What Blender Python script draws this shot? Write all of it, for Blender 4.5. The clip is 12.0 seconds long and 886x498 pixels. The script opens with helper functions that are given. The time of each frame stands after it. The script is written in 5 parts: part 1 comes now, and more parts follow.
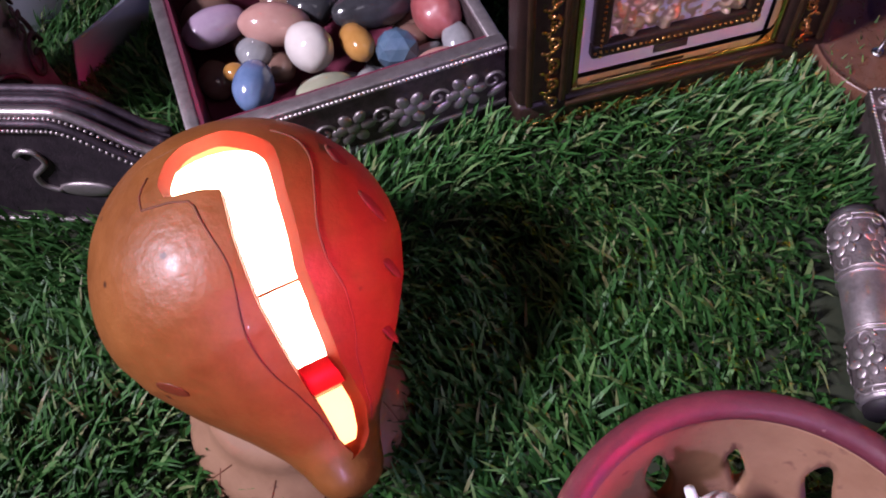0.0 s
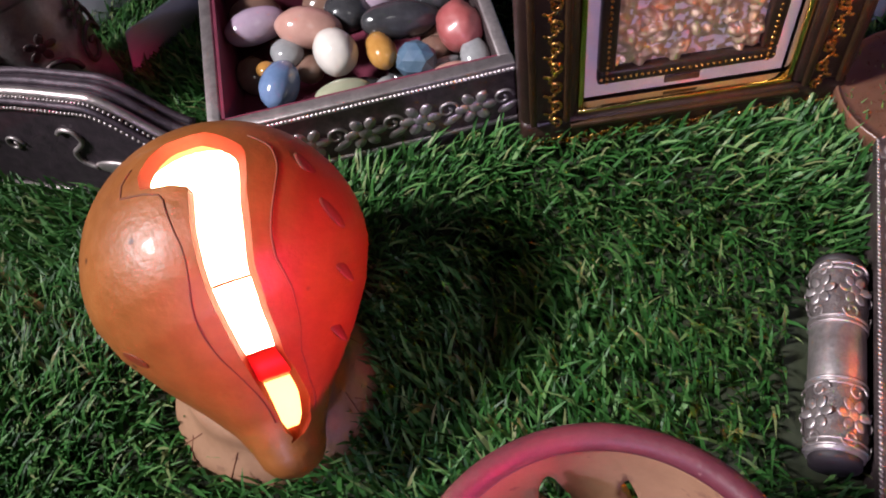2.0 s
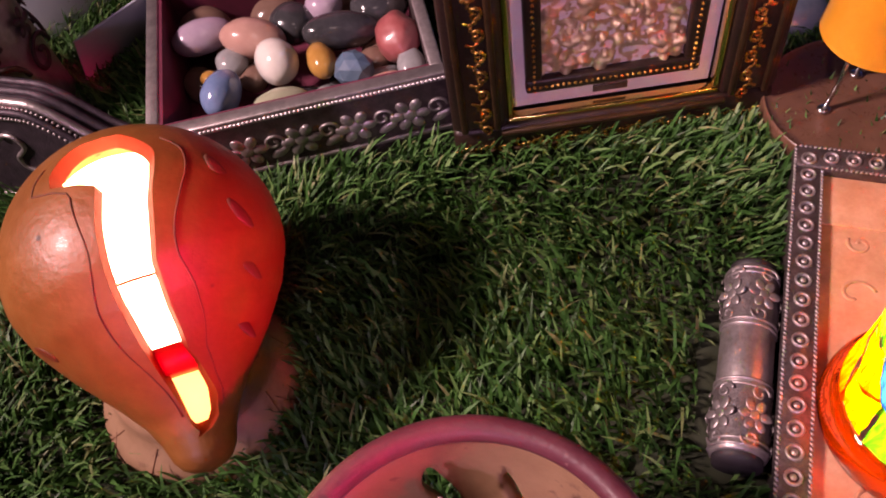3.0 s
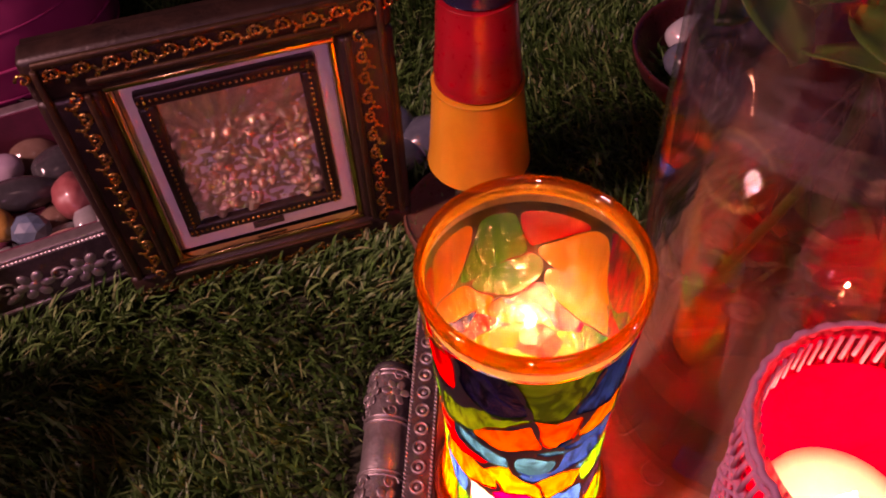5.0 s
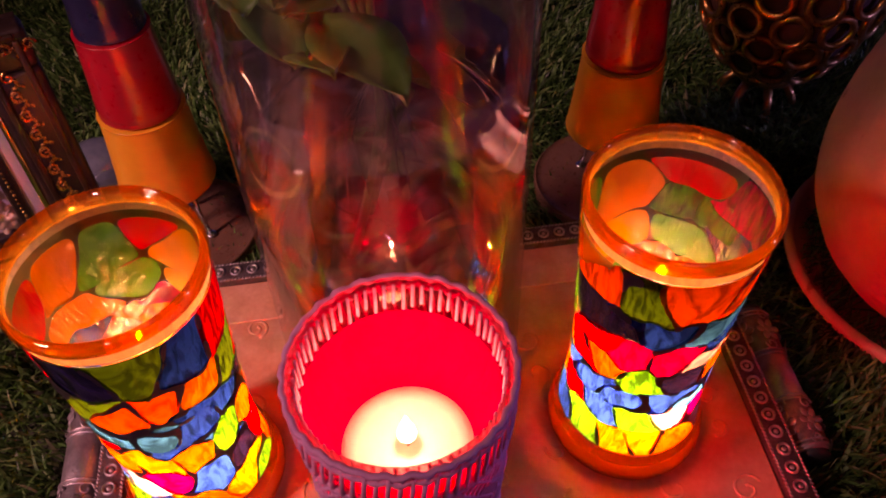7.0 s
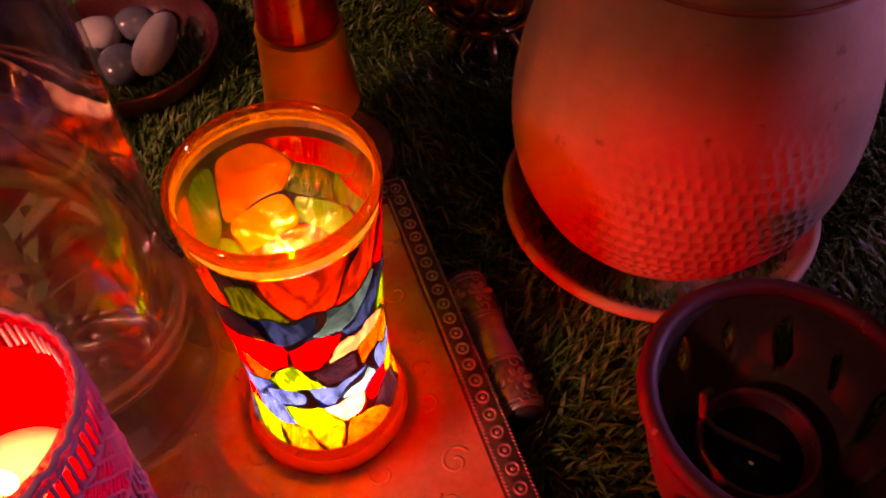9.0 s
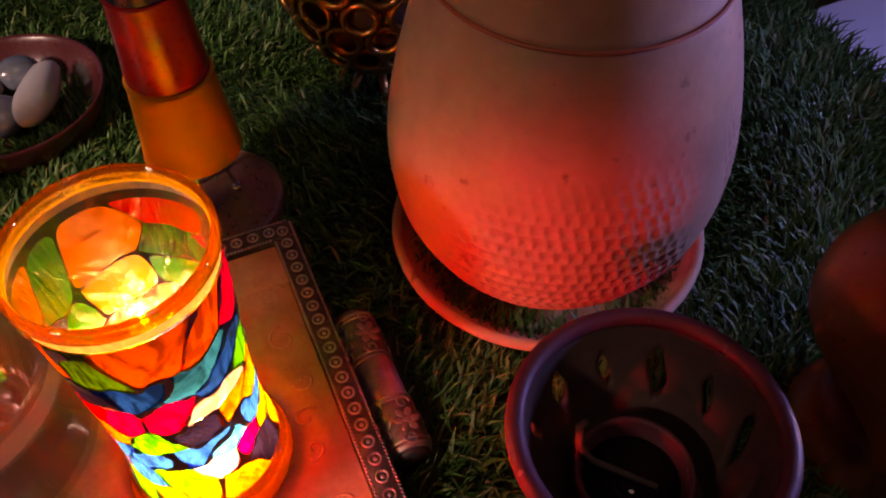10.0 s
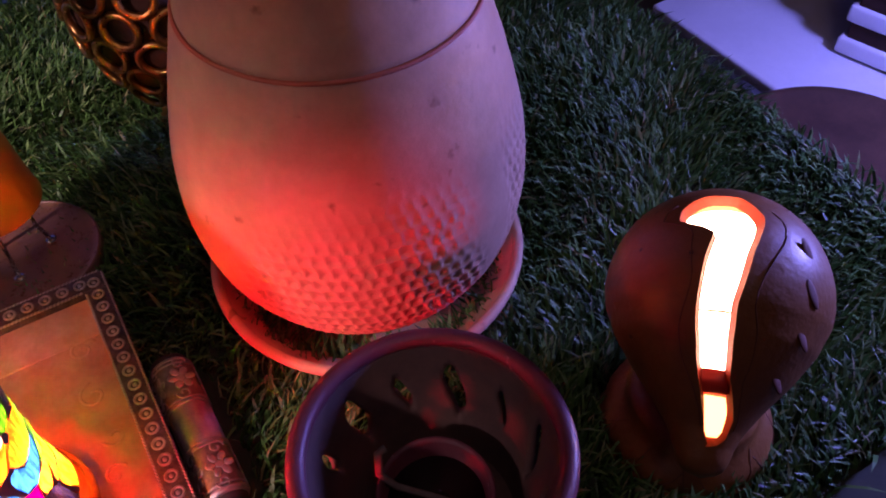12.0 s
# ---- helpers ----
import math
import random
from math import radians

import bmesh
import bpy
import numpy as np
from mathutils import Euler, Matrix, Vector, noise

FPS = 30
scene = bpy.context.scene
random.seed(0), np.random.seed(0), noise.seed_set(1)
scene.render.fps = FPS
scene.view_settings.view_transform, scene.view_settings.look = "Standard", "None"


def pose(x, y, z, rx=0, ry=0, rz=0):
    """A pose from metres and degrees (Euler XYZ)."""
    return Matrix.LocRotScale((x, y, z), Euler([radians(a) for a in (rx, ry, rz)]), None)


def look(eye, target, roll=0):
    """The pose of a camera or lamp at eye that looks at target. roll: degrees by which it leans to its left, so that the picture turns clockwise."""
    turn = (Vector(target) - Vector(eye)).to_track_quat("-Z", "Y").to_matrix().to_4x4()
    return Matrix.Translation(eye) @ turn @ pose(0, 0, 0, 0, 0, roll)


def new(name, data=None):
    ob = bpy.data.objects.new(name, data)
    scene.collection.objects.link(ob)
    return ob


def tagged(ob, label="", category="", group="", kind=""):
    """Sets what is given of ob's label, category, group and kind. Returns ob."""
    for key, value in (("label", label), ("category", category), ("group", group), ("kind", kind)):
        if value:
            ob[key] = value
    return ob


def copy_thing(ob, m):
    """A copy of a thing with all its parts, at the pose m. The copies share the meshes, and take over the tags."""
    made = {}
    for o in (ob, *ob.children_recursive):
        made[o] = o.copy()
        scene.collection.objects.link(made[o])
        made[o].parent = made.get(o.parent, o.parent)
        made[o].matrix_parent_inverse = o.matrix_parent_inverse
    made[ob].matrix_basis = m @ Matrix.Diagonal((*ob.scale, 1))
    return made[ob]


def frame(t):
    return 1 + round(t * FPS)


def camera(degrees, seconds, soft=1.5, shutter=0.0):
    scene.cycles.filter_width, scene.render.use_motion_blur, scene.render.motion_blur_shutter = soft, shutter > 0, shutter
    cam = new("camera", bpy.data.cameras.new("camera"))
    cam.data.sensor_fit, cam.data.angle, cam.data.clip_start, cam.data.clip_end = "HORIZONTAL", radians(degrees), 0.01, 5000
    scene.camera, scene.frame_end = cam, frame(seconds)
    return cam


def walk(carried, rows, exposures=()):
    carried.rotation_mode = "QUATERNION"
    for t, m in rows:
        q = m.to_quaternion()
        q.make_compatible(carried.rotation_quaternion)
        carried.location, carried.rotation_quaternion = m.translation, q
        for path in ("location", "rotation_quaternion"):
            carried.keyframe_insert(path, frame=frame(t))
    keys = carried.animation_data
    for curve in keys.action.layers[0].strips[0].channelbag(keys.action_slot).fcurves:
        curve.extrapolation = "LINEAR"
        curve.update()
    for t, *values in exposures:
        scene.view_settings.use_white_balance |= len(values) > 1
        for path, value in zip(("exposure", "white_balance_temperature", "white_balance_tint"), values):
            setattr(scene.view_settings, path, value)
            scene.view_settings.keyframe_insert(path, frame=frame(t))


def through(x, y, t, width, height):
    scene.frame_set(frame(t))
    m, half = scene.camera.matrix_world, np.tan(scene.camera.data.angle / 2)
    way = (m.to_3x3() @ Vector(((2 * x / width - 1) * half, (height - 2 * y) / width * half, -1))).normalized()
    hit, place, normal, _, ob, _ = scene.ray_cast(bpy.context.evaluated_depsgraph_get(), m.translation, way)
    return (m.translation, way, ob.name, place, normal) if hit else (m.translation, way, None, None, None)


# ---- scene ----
cam = camera(56.0, 12.0, soft=1.9)
PATH = [
    (0, (0.18, 0.112, 0.334), (0.018, 1.191, -1.342), -6.4),
    (0.5, (0.194, 0.115, 0.338), (-0.04, 1.171, -1.344), -7.9),
    (1, (0.209, 0.115, 0.343), (-0.094, 1.16, -1.335), -9.4),
    (1.5, (0.223, 0.114, 0.346), (-0.139, 1.15, -1.326), -10.6),
    (2, (0.236, 0.116, 0.35), (-0.168, 1.142, -1.319), -11.5),
    (2.5, (0.25, 0.114, 0.347), (-0.187, 1.15, -1.307), -12.1),
    (2.7, (0.261, 0.116, 0.347), (-0.183, 1.153, -1.305), -12.4),
    (4.3, (0.333, 0.098, 0.372), (0.152, 1.348, -1.179), -4.6),
    (4.5, (0.344, 0.099, 0.375), (0.193, 1.361, -1.169), -4.5),
    (5, (0.375, 0.107, 0.391), (0.311, 1.386, -1.146), -3.7),
    (5.5, (0.406, 0.108, 0.39), (0.417, 1.406, -1.132), -3.3),
    (6, (0.431, 0.095, 0.395), (0.499, 1.393, -1.125), -3.2),
    (6.5, (0.452, 0.068, 0.41), (0.574, 1.355, -1.116), -3.2),
    (7, (0.483, 0.06, 0.412), (0.699, 1.346, -1.105), -2.0),
    (7.5, (0.535, 0.07, 0.395), (0.788, 1.327, -1.14), -2.7),
    (7.7, (0.541, 0.067, 0.397), (0.854, 1.324, -1.128), -2.0),
    (9.3, (0.604, 0.05, 0.396), (1.061, 1.201, -1.174), -1.8),
    (9.5, (0.611, 0.049, 0.397), (1.088, 1.199, -1.168), -1.9),
    (10, (0.633, 0.046, 0.403), (1.177, 1.19, -1.145), -1.2),
    (10.5, (0.655, 0.045, 0.405), (1.255, 1.177, -1.13), -1.1),
    (11, (0.678, 0.038, 0.405), (1.31, 1.148, -1.134), -1.5),
    (11.5, (0.691, 0.031, 0.407), (1.348, 1.119, -1.138), -1.8),
    (12, (0.701, 0.018, 0.405), (1.37, 1.106, -1.134), -2.5),
]
EXPOSURES = [(0.0, 0.98, 5600, 20), (0.5, 1.2, 6000, -10), (2.0, 1.26, 6000, 0), (2.7, 1.1, 7000, 26), (4.3, 0.22, 9200, 80), (6.5, 0.02, 9600, 102), (7.7, -0.08, 9000, 96), (9.3, 0.25, 27000, 112), (9.6, 0.36, 26000, 102), (10.0, 0.8, 9800, 36), (10.5, 1.0, 9200, -62), (11.1, 1.15, 8800, -62), (11.5, 1.15, 5000, 28), (12.0, 1.5, 7000, 56)]
walk(cam, [(t, look(eye, target, roll)) for t, eye, target, roll in PATH], EXPOSURES)

# ---- world, lights ----
world = bpy.data.worlds.new("night_room")
world.use_nodes = True
scene.world = world
world.node_tree.nodes["Background"].inputs[0].default_value = (0.36, 0.28, 0.5, 1)
world.node_tree.nodes["Background"].inputs[1].default_value = 0.055


def area_lamp(name, at, target, size, watts, colour):
    la = bpy.data.lights.new(name, "AREA")
    la.shape, la.size, la.energy, la.color = "DISK", size, watts, colour
    ob = new(name, la)
    ob.matrix_world = look(at, target)
    return ob


def point_lamp(name, at, radius, watts, colour):
    la = bpy.data.lights.new(name, "POINT")
    la.shadow_soft_size, la.energy, la.color = radius, watts, colour
    ob = new(name, la)
    ob.location = at
    return ob


# shaded desk lamp at the left, coloured party lamps at the right and in front of the tray
spot = bpy.data.lights.new("desk_lamp", "SPOT")
spot.energy, spot.color, spot.shadow_soft_size, spot.spot_size, spot.spot_blend = 100, (1.0, 0.86, 0.88), 0.14, radians(31), 1.0
new("desk_lamp", spot).matrix_world = look((-0.85, -0.18, 1.22), (0.29, 0.41, 0.0))
# unseen soft fill added overhead, lifting the pot and the dark grass
area_lamp("overhead_fill", (0.80, -0.30, 1.9), (0.75, 0.35, 0.0), 0.5, 0.65, (1.0, 0.85, 0.8))
point_lamp("party_lamp_right", (1.43, 0.05, 0.24), 0.04, 9.0, (0.2, 0.27, 1.0))


def beam_lamp(name, at, target, degrees, watts, colour):
    la = bpy.data.lights.new(name, "SPOT")
    la.energy, la.color, la.shadow_soft_size, la.spot_size, la.spot_blend = watts, colour, 0.025, radians(degrees), 0.7
    new(name, la).matrix_world = look(at, target)


front = bpy.data.lights.new("party_lamp_lilac", "SPOT")
front.energy, front.color, front.shadow_soft_size, front.spot_size, front.spot_blend = 12, (0.80, 0.60, 1.0), 0.05, radians(25), 0.8
new("party_lamp_lilac", front).matrix_world = look((0.30, -0.90, 0.60), (0.25, 0.42, 0.09))
beam_lamp("party_lamp_red", (0.50, 0.10, 0.10), (0.80, 0.25, 0.05), 46, 2.1, (1.0, 0.02, 0.05))
# added unseen narrow beam that reddens only the left conch's right flank
beam_lamp("red_flank_beam", (0.62, -0.06, 0.42), (0.10, 0.262, 0.078), 11, 19, (1.0, 0.02, 0.14))


# ---- materials ----
def nodes_of(name):
    m = bpy.data.materials.new(name)
    m.use_nodes = True
    nt = m.node_tree
    return m, nt, nt.nodes["Principled BSDF"]


def add(nt, kind, **inputs):
    n = nt.nodes.new(kind)
    for k, v in inputs.items():
        n.inputs[k.replace("_", " ")].default_value = v
    return n


def surface(name, a, b, scale=60.0, rough=0.6, metal=0.0, bump=0.15, bump_scale=None, fleck=None, coat=0.0, rough_var=0.12, spec=0.5, dist=0.0006, pits=None):
    """Two tones mixed by noise at two scales, with fine relief; fleck: colour of sparse marks."""
    m, nt, p = nodes_of(name)
    co = nt.nodes.new("ShaderNodeTexCoord")
    n1 = add(nt, "ShaderNodeTexNoise", Scale=scale, Detail=6.0, Roughness=0.6)
    n2 = add(nt, "ShaderNodeTexNoise", Scale=scale * 5.3, Detail=4.0, Roughness=0.7)
    for n in (n1, n2):
        nt.links.new(co.outputs["Object"], n.inputs["Vector"])
    mixf = nt.nodes.new("ShaderNodeMath")
    mixf.operation = "MULTIPLY_ADD"
    nt.links.new(n2.outputs["Fac"], mixf.inputs[0])
    mixf.inputs[1].default_value = 0.45
    nt.links.new(n1.outputs["Fac"], mixf.inputs[2])
    ramp = nt.nodes.new("ShaderNodeValToRGB")
    ramp.color_ramp.elements[0].position, ramp.color_ramp.elements[1].position = 0.5, 0.98
    ramp.color_ramp.elements[0].color, ramp.color_ramp.elements[1].color = (*a, 1), (*b, 1)
    nt.links.new(mixf.outputs[0], ramp.inputs[0])
    out = ramp.outputs[0]
    if fleck:
        f = add(nt, "ShaderNodeTexNoise", Scale=scale * 2.4, Detail=3.0)
        nt.links.new(co.outputs["Object"], f.inputs["Vector"])
        fr = nt.nodes.new("ShaderNodeValToRGB")
        fr.color_ramp.elements[0].position, fr.color_ramp.elements[1].position = 0.68, 0.74
        nt.links.new(f.outputs["Fac"], fr.inputs[0])
        mx = nt.nodes.new("ShaderNodeMix")
        mx.data_type = "RGBA"
        nt.links.new(fr.outputs[0], mx.inputs[0])
        nt.links.new(out, mx.inputs[6])
        mx.inputs[7].default_value = (*fleck, 1)
        out = mx.outputs[2]
    if pits:
        vo = add(nt, "ShaderNodeTexVoronoi", Scale=scale * 1.7, Randomness=1.0)
        nt.links.new(co.outputs["Object"], vo.inputs["Vector"])
        pr = nt.nodes.new("ShaderNodeValToRGB")
        pr.color_ramp.elements[0].position, pr.color_ramp.elements[1].position = 0.035, 0.075
        pr.color_ramp.elements[0].color, pr.color_ramp.elements[1].color = (1, 1, 1, 1), (0, 0, 0, 1)
        nt.links.new(vo.outputs["Distance"], pr.inputs[0])
        mp2 = nt.nodes.new("ShaderNodeMix")
        mp2.data_type = "RGBA"
        nt.links.new(pr.outputs[0], mp2.inputs[0])
        nt.links.new(out, mp2.inputs[6])
        mp2.inputs[7].default_value = (*pits, 1)
        out = mp2.outputs[2]
    nt.links.new(out, p.inputs["Base Color"])
    p.inputs["Metallic"].default_value = metal
    p.inputs["Specular IOR Level"].default_value = spec
    p.inputs["Coat Weight"].default_value = coat
    rr = nt.nodes.new("ShaderNodeMapRange")
    rr.inputs[3].default_value, rr.inputs[4].default_value = max(0.03, rough - rough_var), min(1, rough + rough_var)
    nt.links.new(n2.outputs["Fac"], rr.inputs[0])
    nt.links.new(rr.outputs[0], p.inputs["Roughness"])
    nb = add(nt, "ShaderNodeTexNoise", Scale=bump_scale or scale * 8, Detail=5.0)
    nt.links.new(co.outputs["Object"], nb.inputs["Vector"])
    bp = add(nt, "ShaderNodeBump", Strength=bump, Distance=dist)
    nt.links.new(nb.outputs["Fac"], bp.inputs["Height"])
    nt.links.new(bp.outputs[0], p.inputs["Normal"])
    return m


def glow(name, colour, strength):
    m, nt, p = nodes_of(name)
    p.inputs["Base Color"].default_value = (*colour, 1)
    p.inputs["Emission Color"].default_value = (*colour, 1)
    p.inputs["Emission Strength"].default_value = strength
    return m


def glass(name, colour, rough=0.02, ior=1.45):
    m, nt, p = nodes_of(name)
    p.inputs["Base Color"].default_value = (*colour, 1)
    p.inputs["Transmission Weight"].default_value = 1
    p.inputs["Roughness"].default_value = rough
    p.inputs["IOR"].default_value = ior
    return m


def stain(name, colour, through=0.75, rough=0.22, spec=0.4, streak=0.13):
    """Brushed glass paint: light passes through it, brush strokes in relief."""
    m, nt, p = nodes_of(name)
    co = nt.nodes.new("ShaderNodeTexCoord")
    info = nt.nodes.new("ShaderNodeObjectInfo")
    mp = nt.nodes.new("ShaderNodeMapping")
    nt.links.new(co.outputs["Object"], mp.inputs[0])
    turn = nt.nodes.new("ShaderNodeCombineXYZ")
    mul = nt.nodes.new("ShaderNodeMath")
    mul.operation, mul.inputs[1].default_value = "MULTIPLY", 3.1
    nt.links.new(info.outputs["Random"], mul.inputs[0])
    for k in range(3):
        nt.links.new(mul.outputs[0], turn.inputs[k])
    nt.links.new(turn.outputs[0], mp.inputs["Rotation"])
    mp.inputs["Scale"].default_value = (80, 420, 80)
    n = add(nt, "ShaderNodeTexNoise", Scale=1.0, Detail=4.0, Distortion=0.7)
    nt.links.new(mp.outputs[0], n.inputs["Vector"])
    ramp = nt.nodes.new("ShaderNodeValToRGB")
    dark = tuple(c * streak for c in colour)
    ramp.color_ramp.elements[0].position, ramp.color_ramp.elements[0].color = 0.4, (*dark, 1)
    ramp.color_ramp.elements[1].position, ramp.color_ramp.elements[1].color = 0.58, (*colour, 1)
    nt.links.new(n.outputs["Fac"], ramp.inputs[0])
    nt.links.new(ramp.outputs[0], p.inputs["Base Color"])
    p.inputs["Roughness"].default_value = rough
    p.inputs["Specular IOR Level"].default_value = spec
    bp = add(nt, "ShaderNodeBump", Strength=1.0, Distance=0.0022)
    nt.links.new(n.outputs["Fac"], bp.inputs["Height"])
    nt.links.new(bp.outputs[0], p.inputs["Normal"])
    tr = nt.nodes.new("ShaderNodeBsdfTranslucent")
    nt.links.new(ramp.outputs[0], tr.inputs[0])
    mx = nt.nodes.new("ShaderNodeMixShader")
    mx.inputs[0].default_value = through
    nt.links.new(p.outputs[0], mx.inputs[1])
    nt.links.new(tr.outputs[0], mx.inputs[2])
    nt.links.new(mx.outputs[0], nt.nodes["Material Output"].inputs[0])
    return m


def blade_material():
    m, nt, p = nodes_of("plastic_grass")
    geo = nt.nodes.new("ShaderNodeNewGeometry")
    ramp = nt.nodes.new("ShaderNodeValToRGB")
    cols = [(0.0, (0.014, 0.048, 0.010)), (0.35, (0.033, 0.115, 0.022)), (0.7, (0.068, 0.19, 0.042)), (0.9, (0.15, 0.28, 0.085)), (1.0, (0.24, 0.24, 0.11))]
    while len(ramp.color_ramp.elements) < len(cols):
        ramp.color_ramp.elements.new(0.5)
    for e, (pos, c) in zip(ramp.color_ramp.elements, cols):
        e.position, e.color = pos, (*c, 1)
    nt.links.new(geo.outputs["Random Per Island"], ramp.inputs[0])
    nt.links.new(ramp.outputs[0], p.inputs["Base Color"])
    p.inputs["Roughness"].default_value = 0.48
    p.inputs["Specular IOR Level"].default_value = 0.38
    tr = nt.nodes.new("ShaderNodeBsdfTranslucent")
    nt.links.new(ramp.outputs[0], tr.inputs[0])
    mx = nt.nodes.new("ShaderNodeMixShader")
    mx.inputs[0].default_value = 0.25
    nt.links.new(p.outputs[0], mx.inputs[1])
    nt.links.new(tr.outputs[0], mx.inputs[2])
    nt.links.new(mx.outputs[0], nt.nodes["Material Output"].inputs[0])
    return m


GRASS = blade_material()
MAT_BACK = surface("mat_backing", (0.012, 0.02, 0.008), (0.03, 0.035, 0.015), 90, 0.9)
TERRA = surface("ochre_terracotta", (0.165, 0.052, 0.010), (0.26, 0.092, 0.020), 30, 0.46, bump=0.6, bump_scale=300, coat=0.05, pits=(0.05, 0.015, 0.006))
MARK = surface("reddish_rub", (0.12, 0.022, 0.007), (0.17, 0.035, 0.01), 60, 0.5)
# the bulb's glow on the slit walls, put into the colour as red-orange
CUT_EDGE = surface("bulb_glow_edge", (0.13, 0.009, 0.001), (0.18, 0.016, 0.003), 60, 0.7, spec=0.1)
COLLAR_RED = surface("red_collar", (0.5, 0.03, 0.012), (0.6, 0.05, 0.02), 60, 0.5)
TERRA_DARK = surface("incised_line", (0.10, 0.03, 0.012), (0.16, 0.05, 0.02), 80, 0.7)
CLAY = surface("fired_clay", (0.40, 0.215, 0.13), (0.55, 0.32, 0.205), 26, 0.6, bump=0.35, fleck=(0.27, 0.13, 0.075))
CLAY_GROOVE = surface("clay_groove", (0.42, 0.10, 0.05), (0.50, 0.14, 0.07), 60, 0.7)
CLAY_RED = surface("maroon_slip", (0.095, 0.019, 0.03), (0.155, 0.036, 0.046), 55, 0.5, bump=0.4, fleck=(0.38, 0.2, 0.19))
# darker copy of the bowl clay: the right bowl's shade is put into its colour
CLAY_SHADED = surface("shaded_clay", (0.07, 0.04, 0.035), (0.16, 0.085, 0.065), 35, 0.75, bump=0.2)
CLAY_IN = surface("buff_clay", (0.225, 0.118, 0.062), (0.31, 0.175, 0.098), 45, 0.7, bump=0.3, fleck=(0.17, 0.085, 0.05))
SILVER = surface("embossed_white_metal", (0.30, 0.265, 0.26), (0.52, 0.46, 0.455), 120, 0.42, metal=0.8, bump=0.35, bump_scale=420)
SILVER_DARK = surface("tarnished_ground", (0.06, 0.045, 0.045), (0.16, 0.12, 0.12), 160, 0.5, metal=0.7, bump=0.5, bump_scale=900)
SILVER_MID = surface("etched_silver_ground", (0.13, 0.105, 0.105), (0.27, 0.235, 0.23), 160, 0.5, metal=0.7, bump=0.5, bump_scale=900)
TARNISH = surface("blackened_silver", (0.03, 0.023, 0.03), (0.09, 0.066, 0.082), 160, 0.55, metal=0.5, bump=0.6, bump_scale=800)
BLACK = surface("black_end", (0.012, 0.01, 0.012), (0.03, 0.022, 0.025), 90, 0.6)
COPPER = surface("embossed_copper_sheet", (0.56, 0.25, 0.13), (0.74, 0.40, 0.25), 70, 0.36, metal=0.15, bump=0.6, bump_scale=200)
WOOD_DARK = surface("dark_carved_moulding", (0.012, 0.006, 0.005), (0.035, 0.016, 0.011), 70, 0.42, bump=0.4)
GILT = surface("antique_gilt", (0.42, 0.21, 0.06), (0.72, 0.42, 0.13), 130, 0.27, metal=1.0, bump=0.4)
BRIGHT_GOLD = surface("bright_gold_fillet", (0.75, 0.55, 0.18), (0.85, 0.66, 0.25), 90, 0.14, metal=1.0, bump=0.05)
MOUNT = surface("pale_mount_board", (0.70, 0.60, 0.60), (0.80, 0.71, 0.71), 50, 0.8, bump=0.06)
RELIEF = surface("gold_foil_relief", (0.48, 0.33, 0.21), (0.76, 0.57, 0.40), 90, 0.36, metal=0.6, bump=0.4)
MAROON = surface("maroon_lining", (0.10, 0.012, 0.03), (0.17, 0.02, 0.05), 80, 0.75)
YELLOW_WAX = surface("yellow_lacquer", (0.68, 0.26, 0.02), (0.76, 0.33, 0.03), 30, 0.35, bump=0.08, coat=0.2)
RED_WAX = surface("red_lacquer", (0.32, 0.012, 0.015), (0.42, 0.02, 0.02), 30, 0.3, bump=0.08, coat=0.25)
BLUE_WAX = surface("navy_lacquer", (0.008, 0.009, 0.025), (0.014, 0.016, 0.045), 30, 0.3, bump=0.08, coat=0.2)
STEEL = surface("bright_wire", (0.55, 0.53, 0.52), (0.7, 0.68, 0.66), 200, 0.25, metal=1.0, bump=0.05)
BRASS = surface("aged_brass", (0.38, 0.19, 0.06), (0.58, 0.32, 0.1), 110, 0.3, metal=0.95, bump=0.25)
WHITE_WAX = surface("white_wax", (0.85, 0.8, 0.7), (0.9, 0.87, 0.8), 40, 0.5, bump=0.05)
PINK_WAX = surface("pinkish_wax", (0.72, 0.40, 0.36), (0.80, 0.50, 0.45), 40, 0.4, bump=0.05)
FLAME = glow("candle_flame", (1.0, 0.72, 0.3), 22)
BULB = glow("lamp_bulb", (1.0, 0.74, 0.44), 13)
BULB_DIM = glow("amber_bulb_end", (1.0, 0.45, 0.12), 2.2)


